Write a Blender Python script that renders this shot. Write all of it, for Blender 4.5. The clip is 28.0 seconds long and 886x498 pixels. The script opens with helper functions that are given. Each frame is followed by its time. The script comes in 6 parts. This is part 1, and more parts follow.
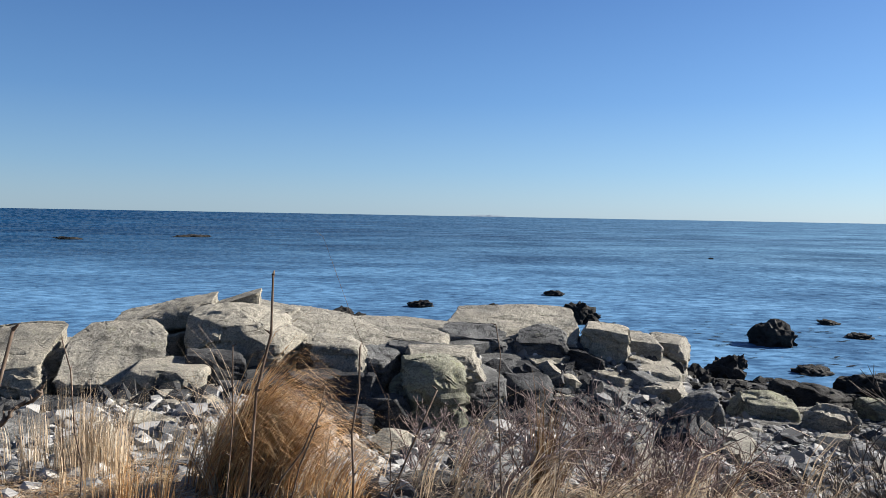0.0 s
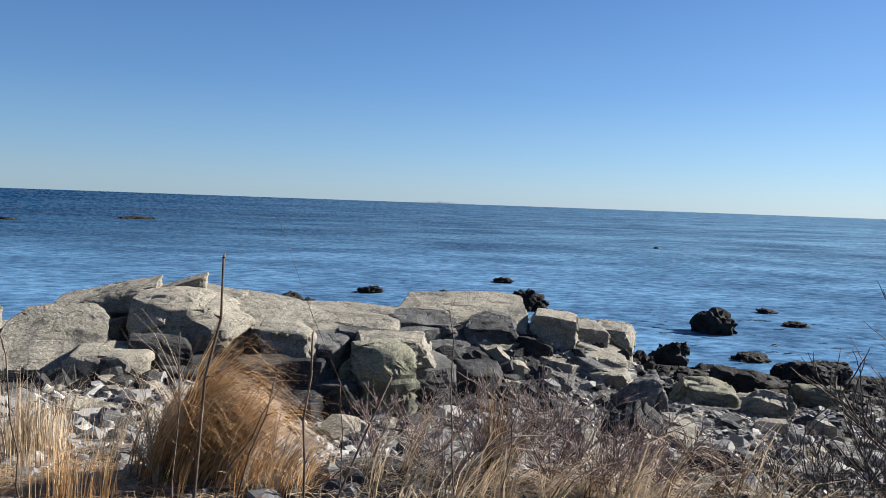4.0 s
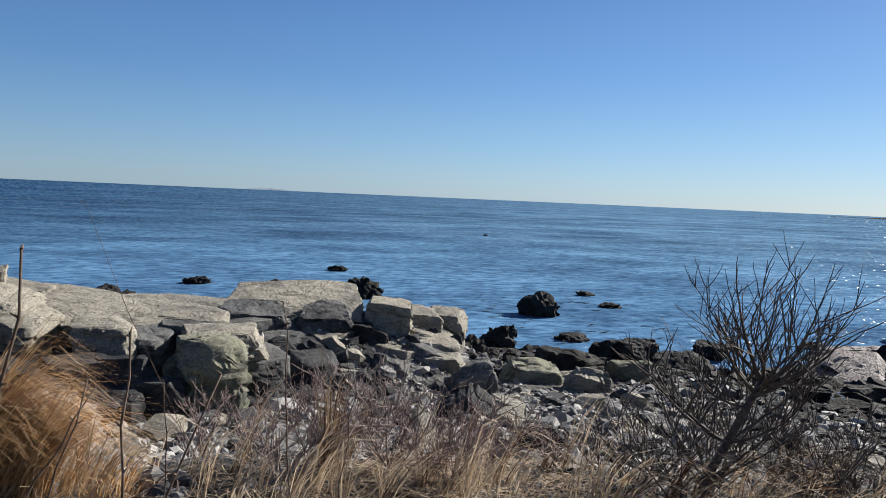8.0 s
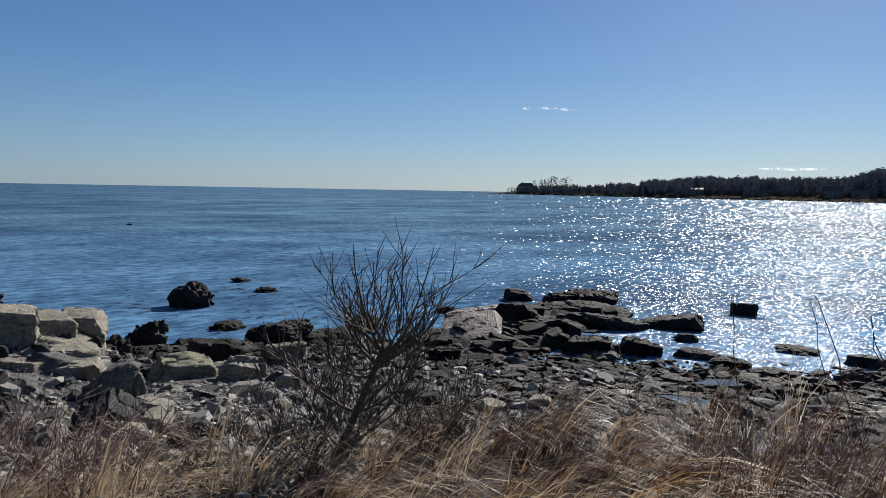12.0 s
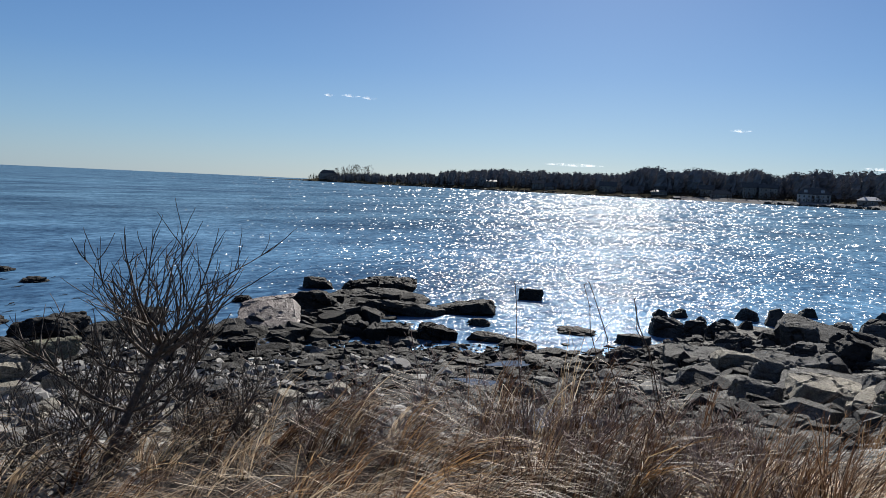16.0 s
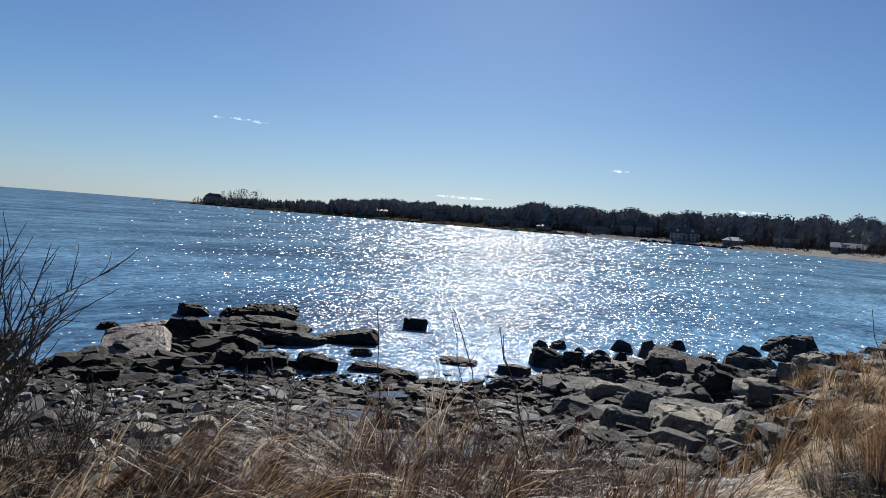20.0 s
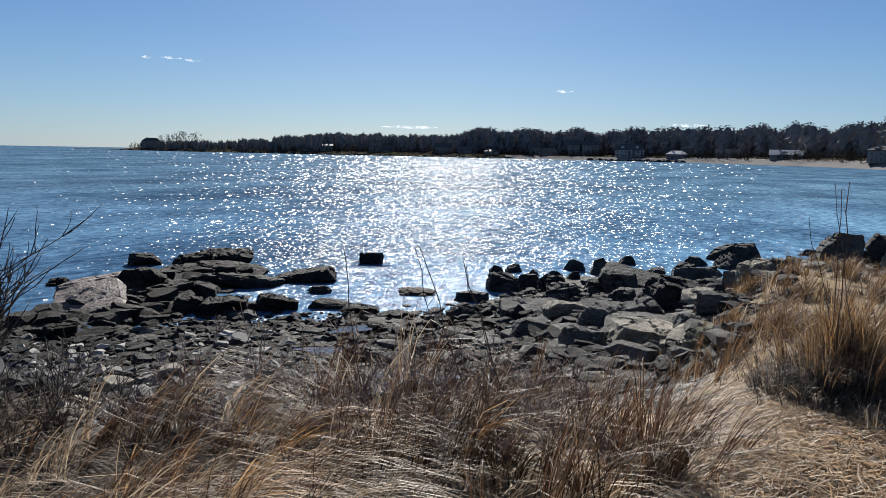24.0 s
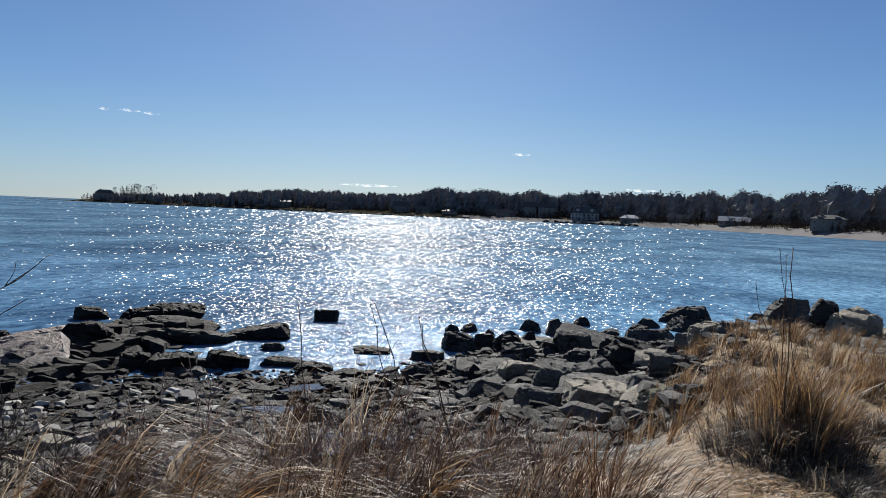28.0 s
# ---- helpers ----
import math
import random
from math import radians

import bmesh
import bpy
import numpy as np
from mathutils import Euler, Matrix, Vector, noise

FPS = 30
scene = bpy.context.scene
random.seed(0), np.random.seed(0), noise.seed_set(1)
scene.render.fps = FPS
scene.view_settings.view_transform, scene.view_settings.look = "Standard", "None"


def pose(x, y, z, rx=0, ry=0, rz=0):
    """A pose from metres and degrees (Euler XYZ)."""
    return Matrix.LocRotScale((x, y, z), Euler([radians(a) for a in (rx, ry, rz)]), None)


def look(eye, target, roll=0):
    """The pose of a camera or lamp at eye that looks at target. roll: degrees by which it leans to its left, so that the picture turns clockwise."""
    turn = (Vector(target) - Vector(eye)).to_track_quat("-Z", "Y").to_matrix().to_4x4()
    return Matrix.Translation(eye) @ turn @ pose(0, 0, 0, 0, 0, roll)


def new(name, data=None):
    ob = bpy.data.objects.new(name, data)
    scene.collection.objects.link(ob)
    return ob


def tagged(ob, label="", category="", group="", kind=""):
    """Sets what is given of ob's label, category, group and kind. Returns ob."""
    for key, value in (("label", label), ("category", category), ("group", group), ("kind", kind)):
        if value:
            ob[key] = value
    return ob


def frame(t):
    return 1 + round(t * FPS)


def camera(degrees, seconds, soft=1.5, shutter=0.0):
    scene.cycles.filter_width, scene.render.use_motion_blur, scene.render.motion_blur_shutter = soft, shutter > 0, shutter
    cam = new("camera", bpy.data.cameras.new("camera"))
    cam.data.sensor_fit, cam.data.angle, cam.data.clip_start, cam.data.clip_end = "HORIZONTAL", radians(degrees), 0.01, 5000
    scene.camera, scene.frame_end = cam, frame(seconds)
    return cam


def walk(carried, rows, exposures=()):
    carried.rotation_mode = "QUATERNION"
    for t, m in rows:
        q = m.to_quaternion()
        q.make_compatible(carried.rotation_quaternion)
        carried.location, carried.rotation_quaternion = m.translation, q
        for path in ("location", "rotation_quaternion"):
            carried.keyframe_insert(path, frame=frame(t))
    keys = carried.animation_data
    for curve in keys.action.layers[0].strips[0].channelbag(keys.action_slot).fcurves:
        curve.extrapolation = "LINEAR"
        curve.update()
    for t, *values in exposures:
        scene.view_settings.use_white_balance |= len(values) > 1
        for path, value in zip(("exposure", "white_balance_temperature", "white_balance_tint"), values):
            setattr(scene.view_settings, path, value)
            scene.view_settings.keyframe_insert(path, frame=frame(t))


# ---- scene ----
# ---- the camera: hand-held on the bank, turning from the open sea to the bay ----
cam = camera(62.11, 28.0, soft=0.5)
PATH = [
    (0.0, pose(0.000, 0.000, 4.000, 87.37, -1.04, 0.50)),
    (0.5, pose(0.040, -0.030, 4.000, 87.52, -1.00, 0.41)),
    (1.0, pose(0.083, -0.046, 3.998, 87.64, -0.92, 0.25)),
    (1.5, pose(0.102, -0.041, 3.999, 87.60, -1.01, -0.05)),
    (2.0, pose(0.102, -0.014, 3.999, 87.38, -1.20, -0.43)),
    (2.5, pose(0.101, 0.005, 3.995, 87.06, -1.38, -0.91)),
    (3.0, pose(0.076, 0.006, 4.000, 86.71, -1.62, -1.42)),
    (3.5, pose(0.018, 0.028, 3.998, 86.45, -1.85, -2.21)),
    (5.5, pose(-0.050, 0.040, 3.987, 86.54, -2.32, -7.50)),
    (6.0, pose(-0.056, 0.023, 3.987, 86.62, -2.32, -8.84)),
    (6.5, pose(-0.055, 0.024, 3.989, 86.61, -2.32, -10.28)),
    (7.0, pose(-0.054, 0.032, 3.989, 86.53, -2.33, -11.96)),
    (7.5, pose(-0.040, 0.054, 3.991, 86.30, -2.35, -13.87)),
    (8.0, pose(-0.020, 0.097, 3.992, 85.96, -2.50, -16.20)),
    (8.5, pose(-0.009, 0.083, 3.993, 85.60, -2.16, -18.94)),
    (9.0, pose(-0.004, 0.071, 4.001, 85.21, -2.09, -21.97)),
    (9.5, pose(0.015, 0.041, 4.005, 84.96, -1.95, -25.13)),
    (10.0, pose(0.035, 0.029, 4.010, 84.79, -1.92, -28.52)),
    (10.5, pose(0.037, 0.014, 4.029, 84.78, -2.00, -32.01)),
    (11.0, pose(0.038, -0.028, 4.039, 84.99, -1.79, -35.61)),
    (11.5, pose(0.032, -0.086, 4.053, 85.23, -1.41, -39.11)),
    (12.0, pose(0.069, -0.105, 4.063, 85.42, -1.01, -42.57)),
    (12.5, pose(0.123, -0.099, 4.051, 85.38, -0.83, -46.07)),
    (13.0, pose(0.129, -0.119, 4.046, 85.27, -1.23, -49.28)),
    (13.5, pose(0.161, -0.130, 4.043, 85.15, -1.90, -52.14)),
    (15.5, pose(0.178, -0.075, 4.038, 85.11, -2.78, -56.99)),
    (16.0, pose(0.190, -0.085, 4.046, 84.96, -2.62, -57.83)),
    (16.5, pose(0.203, -0.090, 4.042, 84.86, -2.59, -59.14)),
    (17.0, pose(0.199, -0.099, 4.039, 84.95, -2.78, -60.66)),
    (17.5, pose(0.178, -0.102, 4.040, 85.25, -3.06, -62.12)),
    (18.0, pose(0.222, -0.118, 4.038, 85.77, -3.45, -63.28)),
    (18.5, pose(0.289, -0.130, 4.035, 86.38, -3.80, -64.06)),
    (19.0, pose(0.366, -0.127, 4.028, 87.02, -4.15, -64.71)),
    (19.5, pose(0.435, -0.136, 4.024, 87.51, -4.38, -65.43)),
    (20.0, pose(0.422, -0.126, 4.015, 87.79, -4.50, -66.32)),
    (20.5, pose(0.397, -0.097, 4.009, 87.77, -4.43, -67.41)),
    (21.0, pose(0.385, -0.085, 4.005, 87.50, -4.13, -68.55)),
    (21.5, pose(0.356, -0.073, 4.021, 87.12, -3.68, -69.68)),
    (23.5, pose(0.307, -0.096, 4.052, 83.71, -1.44, -71.00)),
    (24.0, pose(0.289, -0.111, 4.058, 82.54, -1.04, -70.41)),
    (24.5, pose(0.300, -0.117, 4.061, 81.92, -0.71, -69.94)),
    (25.0, pose(0.290, -0.115, 4.065, 82.12, -0.65, -70.00)),
    (25.5, pose(0.280, -0.110, 4.064, 83.02, -0.81, -70.57)),
    (26.0, pose(0.285, -0.121, 4.064, 84.33, -1.16, -71.47)),
    (26.5, pose(0.290, -0.133, 4.061, 85.51, -1.56, -72.36)),
    (27.0, pose(0.276, -0.128, 4.056, 86.35, -1.94, -73.04)),
    (27.5, pose(0.281, -0.123, 4.050, 86.88, -2.16, -73.44)),
    (28.0, pose(0.285, -0.118, 4.050, 87.21, -2.38, -73.65)),
]
EXPOSURES = [(0.0, 1.37), (5.0, 1.32), (8.0, 1.15), (10.0, 1.03), (12.0, 0.7), (14.0, 0.74), (17.0, 0.77), (22.0, 0.77), (25.0, 0.8), (28.0, 0.75)]
walk(cam, PATH, EXPOSURES)

# ---- light: low winter sun over the bay, clear sky ----
SUN_AZ, SUN_EL = 70.5, 29.0
world = bpy.data.worlds.new("sky")
scene.world = world
world.use_nodes = True
wn = world.node_tree.nodes
wl = world.node_tree.links
sky = wn.new("ShaderNodeTexSky")
sky.sky_type = "NISHITA"
sky.sun_disc = False
sky.sun_elevation = radians(SUN_EL)
sky.sun_rotation = radians(SUN_AZ)
sky.air_density, sky.dust_density, sky.ozone_density = 1.0, 0.3, 2.0
# the sky texture, cooled and mixed with the even blue of dry winter air
way = wn.new("ShaderNodeTexCoord")
split = wn.new("ShaderNodeSeparateXYZ")
wl.new(way.outputs["Generated"], split.inputs[0])
air = wn.new("ShaderNodeValToRGB")
for e, (p, c) in zip((air.color_ramp.elements[0], air.color_ramp.elements[1], *(air.color_ramp.elements.new(0.5) for _ in range(3))),
                     ((0.0, (3.1, 4.7, 6.3)), (1.0, (0.10, 0.42, 1.7)), (0.06, (2.0, 3.9, 6.3)), (0.15, (1.0, 2.65, 5.6)), (0.34, (0.33, 1.2, 3.7)))):
    e.position, e.color = p, (*c, 1)
wl.new(split.outputs[2], air.inputs[0])
cool = wn.new("ShaderNodeMix")
cool.data_type, cool.blend_type = "RGBA", "MULTIPLY"
cool.inputs[0].default_value = 1.0
cool.inputs[7].default_value = (0.78, 0.95, 1.22, 1)
wl.new(sky.outputs[0], cool.inputs[6])
both = wn.new("ShaderNodeMix")
both.data_type = "RGBA"
both.inputs[0].default_value = 0.62
wl.new(cool.outputs[2], both.inputs[6])
wl.new(air.outputs[0], both.inputs[7])
# deeper blue away from the sun
toward = wn.new("ShaderNodeVectorMath")
toward.operation = "DOT_PRODUCT"
toward.inputs[1].default_value = (math.sin(radians(SUN_AZ)), math.cos(radians(SUN_AZ)), 0)
wl.new(way.outputs["Generated"], toward.inputs[0])
fade = wn.new("ShaderNodeMapRange")
for key, v in (("From Min", -0.25), ("From Max", 0.75), ("To Min", 0.79), ("To Max", 1.0)):
    fade.inputs[key].default_value = v
wl.new(toward.outputs["Value"], fade.inputs[0])
deep = wn.new("ShaderNodeVectorMath")
deep.operation = "SCALE"
wl.new(both.outputs[2], deep.inputs[0])
wl.new(fade.outputs[0], deep.inputs["Scale"])
wl.new(deep.outputs[0], wn["Background"].inputs["Color"])
wn["Background"].inputs["Strength"].default_value = 0.05
sun_way = Vector((math.sin(radians(SUN_AZ)) * math.cos(radians(SUN_EL)),
                  math.cos(radians(SUN_AZ)) * math.cos(radians(SUN_EL)), math.sin(radians(SUN_EL))))
sun = new("sun", bpy.data.lights.new("sun", "SUN"))
sun.data.energy, sun.data.angle, sun.data.color = 5.0, radians(0.53), (1.0, 0.96, 0.90)
sun.matrix_world = look(sun_way * 100, (0, 0, 0))


# ---- materials ----
def material(name, rough=0.8, spec=0.3):
    m = bpy.data.materials.new(name)
    m.use_nodes = True
    b = m.node_tree.nodes["Principled BSDF"]
    b.inputs["Roughness"].default_value = rough
    b.inputs["Specular IOR Level"].default_value = spec
    return m, m.node_tree.nodes, m.node_tree.links, b


def coords(nodes, kind="Object"):
    return nodes.new("ShaderNodeTexCoord").outputs[kind]


def noise_tex(nodes, links, vec, scale, detail=6, rough=0.6, distort=0.0):
    n = nodes.new("ShaderNodeTexNoise")
    n.inputs["Scale"].default_value = scale
    n.inputs["Detail"].default_value = detail
    n.inputs["Roughness"].default_value = rough
    n.inputs["Distortion"].default_value = distort
    links.new(vec, n.inputs["Vector"])
    return n.outputs["Fac"]


def ramp(nodes, links, fac, *stops):
    r = nodes.new("ShaderNodeValToRGB")
    el = r.color_ramp.elements
    while len(el) < len(stops):
        el.new(0.5)
    for e, (p, c) in zip(el, stops):
        e.position, e.color = p, (*c, 1) if len(c) == 3 else c
    links.new(fac, r.inputs[0])
    return r.outputs[0]


def mix(nodes, links, fac, a, b, how="MIX"):
    n = nodes.new("ShaderNodeMix")
    n.data_type, n.blend_type = "RGBA", how
    for slot, v in ((0, fac), (6, a), (7, b)):
        if isinstance(v, (int, float)):
            n.inputs[slot].default_value = v
        elif isinstance(v, tuple):
            n.inputs[slot].default_value = (*v, 1)
        else:
            links.new(v, n.inputs[slot])
    return n.outputs[2]


def bump(nodes, links, bsdf, height, strength, distance, normal=None):
    n = nodes.new("ShaderNodeBump")
    n.inputs["Strength"].default_value, n.inputs["Distance"].default_value = strength, distance
    links.new(height, n.inputs["Height"])
    if normal:
        links.new(normal, n.inputs["Normal"])
    links.new(n.outputs[0], bsdf.inputs["Normal"])
    return n.outputs[0]


def rock_material(name, light, mid, dark, lichen, lichen_at, rough, spec, crack=0.5):
    m, n, l, b = material(name, rough, spec)
    geo = n.new("ShaderNodeNewGeometry").outputs["Position"]
    big = noise_tex(n, l, geo, 1.1, 5, 0.6, 0.4)
    col = ramp(n, l, big, (0.32, dark), (0.5, mid), (0.68, light))
    fine = noise_tex(n, l, geo, 38, 5, 0.7)
    col = mix(n, l, 0.8, col, ramp(n, l, fine, (0.34, (0.34, 0.34, 0.34)), (0.62, (1.12, 1.12, 1.12))), "MULTIPLY")
    spots = noise_tex(n, l, geo, 4.5, 7, 0.72)
    col = mix(n, l, ramp(n, l, spots, (lichen_at, (0, 0, 0)), (lichen_at + 0.1, (0.7, 0.7, 0.7))), col, lichen)
    stain = noise_tex(n, l, geo, 2.3, 8, 0.7, 0.6)
    col = mix(n, l, ramp(n, l, stain, (0.55, (0, 0, 0)), (0.66, (0.75, 0.75, 0.75))), col, tuple(0.28 * c for c in dark))
    per = n.new("ShaderNodeObjectInfo").outputs["Random"]
    col = mix(n, l, 0.5, col, ramp(n, l, per, (0, (0.72, 0.73, 0.76)), (1, (1.0, 0.98, 0.94))), "MULTIPLY")
    warp = n.new("ShaderNodeMapping")
    warp.inputs["Scale"].default_value = (0.8, 0.8, 2.4)
    warp.inputs["Rotation"].default_value = (0.25, 0.15, 0.4)
    l.new(geo, warp.inputs[0])
    ridge = noise_tex(n, l, warp.outputs[0], 1.5, 3, 0.5, 0.8)
    lines = ramp(n, l, ridge, (0.482, (1, 1, 1)), (0.497, (0, 0, 0)), (0.503, (0, 0, 0)), (0.518, (1, 1, 1)))
    col = mix(n, l, crack, col, mix(n, l, lines, (0.10, 0.095, 0.09), (1.0, 1.0, 1.0)), "MULTIPLY")
    l.new(col, b.inputs["Base Color"])
    nb = bump(n, l, b, lines, 0.5, 0.02)
    nb = bump(n, l, b, noise_tex(n, l, geo, 7, 9, 0.75), 0.95, 0.06, nb)
    bump(n, l, b, fine, 0.5, 0.01, nb)
    return m


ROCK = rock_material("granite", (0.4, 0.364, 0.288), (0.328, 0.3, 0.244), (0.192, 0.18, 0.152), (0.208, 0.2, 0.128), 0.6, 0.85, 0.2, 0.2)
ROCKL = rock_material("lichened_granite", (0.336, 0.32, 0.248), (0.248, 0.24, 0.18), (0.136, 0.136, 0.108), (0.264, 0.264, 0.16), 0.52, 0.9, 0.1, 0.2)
# darker rock; on the lower ledge blocks the tone also stands for shade
ROCKM = rock_material("grey_rock", (0.225, 0.222, 0.212), (0.138, 0.137, 0.132), (0.058, 0.058, 0.058), (0.165, 0.165, 0.115), 0.6, 0.85, 0.08, 0.3)
ROCKD = rock_material("dark_rock", (0.108, 0.108, 0.107), (0.057, 0.057, 0.058), (0.025, 0.025, 0.026), (0.12, 0.12, 0.09), 0.62, 0.8, 0.1, 0.3)
SLICK = rock_material("wet_reddish_slab", (0.336, 0.268, 0.236), (0.232, 0.184, 0.164), (0.104, 0.084, 0.076), (0.08, 0.08, 0.048), 0.66, 0.62, 0.2, 0.3)
WEED = rock_material("wet_weed_rock", (0.075, 0.071, 0.065), (0.036, 0.034, 0.032), (0.014, 0.0135, 0.013), (0.052, 0.053, 0.022), 0.6, 0.8, 0.08, 0.3)


def ground_material():
    m, n, l, b = material("shore_ground", 0.9, 0.05)
    geo = n.new("ShaderNodeNewGeometry").outputs["Position"]
    # shingle below, straw and soil on the bank above it
    vor = n.new("ShaderNodeTexVoronoi")
    vor.inputs["Scale"].default_value = 11
    l.new(geo, vor.inputs["Vector"])
    shade = n.new("ShaderNodeSeparateColor")
    l.new(vor.outputs["Color"], shade.inputs[0])
    shingle = ramp(n, l, shade.outputs[0], (0.0, (0.04, 0.04, 0.0408)), (0.55, (0.12, 0.118, 0.112)), (1.0, (0.256, 0.248, 0.232)))
    straw = ramp(n, l, noise_tex(n, l, geo, 60, 6, 0.75, 1.5), (0.36, (0.096, 0.0704, 0.044)), (0.5, (0.304, 0.232, 0.148)), (0.64, (0.48, 0.384, 0.256)))
    soil = noise_tex(n, l, geo, 2.2, 5, 0.65)
    straw = mix(n, l, ramp(n, l, soil, (0.38, (1, 1, 1)), (0.52, (0, 0, 0))), straw, (0.10, 0.07, 0.045))
    # ground off the path, darkened to stand for shade between the grass
    shaded_thatch = ramp(n, l, noise_tex(n, l, geo, 40, 5, 0.7), (0.38, (0.024, 0.0192, 0.016)), (0.52, (0.072, 0.0592, 0.048)), (0.64, (0.2, 0.168, 0.136)))
    where = n.new("ShaderNodeSeparateXYZ")
    l.new(geo, where.inputs[0])
    edge_y = n.new("ShaderNodeMath")
    edge_y.operation = "MULTIPLY_ADD"
    edge_y.inputs[1].default_value = 1.4
    l.new(soil, edge_y.inputs[0])
    l.new(where.outputs[1], edge_y.inputs[2])
    trodden = n.new("ShaderNodeMapRange")
    for key, v in (("From Min", 1.0), ("From Max", 2.3), ("To Min", 1.0), ("To Max", 0.0)):
        trodden.inputs[key].default_value = v
    l.new(edge_y.outputs[0], trodden.inputs[0])
    west = n.new("ShaderNodeMapRange")
    for key, v in (("From Min", -1.6), ("From Max", 0.4), ("To Min", 1.0), ("To Max", 0.0)):
        west.inputs[key].default_value = v
    edge_x = n.new("ShaderNodeMath")
    edge_x.operation = "MULTIPLY_ADD"
    edge_x.inputs[1].default_value = 1.6
    l.new(soil, edge_x.inputs[0])
    l.new(where.outputs[0], edge_x.inputs[2])
    l.new(edge_x.outputs[0], west.inputs[0])
    either = n.new("ShaderNodeMath")
    either.operation = "MAXIMUM"
    l.new(trodden.outputs[0], either.inputs[0])
    l.new(west.outputs[0], either.inputs[1])
    straw = mix(n, l, either.outputs[0], shaded_thatch, straw)
    edge = n.new("ShaderNodeMath")
    edge.operation = "MULTIPLY_ADD"
    edge.inputs[1].default_value = 0.9
    l.new(soil, edge.inputs[0])
    l.new(where.outputs[2], edge.inputs[2])
    rng = n.new("ShaderNodeMapRange")
    rng.inputs["From Min"].default_value, rng.inputs["From Max"].default_value = 2.5, 2.75
    l.new(edge.outputs[0], rng.inputs[0])
    tide = n.new("ShaderNodeMapRange")
    tide.inputs["From Min"].default_value, tide.inputs["From Max"].default_value = 1.05, 1.5
    l.new(edge.outputs[0], tide.inputs[0])
    wet = mix(n, l, shade.outputs[1], (0.028, 0.027, 0.026), (0.115, 0.108, 0.098))
    shingle = mix(n, l, tide.outputs[0], wet, shingle)
    gloss = n.new("ShaderNodeMapRange")
    gloss.inputs["To Min"].default_value, gloss.inputs["To Max"].default_value = 0.75, 0.9
    l.new(tide.outputs[0], gloss.inputs[0])
    l.new(gloss.outputs[0], b.inputs["Roughness"])
    l.new(mix(n, l, rng.outputs[0], shingle, straw), b.inputs["Base Color"])
    lower = n.new("ShaderNodeMath")
    lower.operation = "SUBTRACT"
    lower.inputs[0].default_value = 1.0
    l.new(rng.outputs[0], lower.inputs[1])
    cells = n.new("ShaderNodeMath")
    cells.operation = "MULTIPLY"
    l.new(vor.outputs["Distance"], cells.inputs[0])
    l.new(lower.outputs[0], cells.inputs[1])
    nb = bump(n, l, b, cells.outputs[0], 0.8, 0.05)
    bump(n, l, b, noise_tex(n, l, geo, 70, 6, 0.8), 0.7, 0.03, nb)
    return m


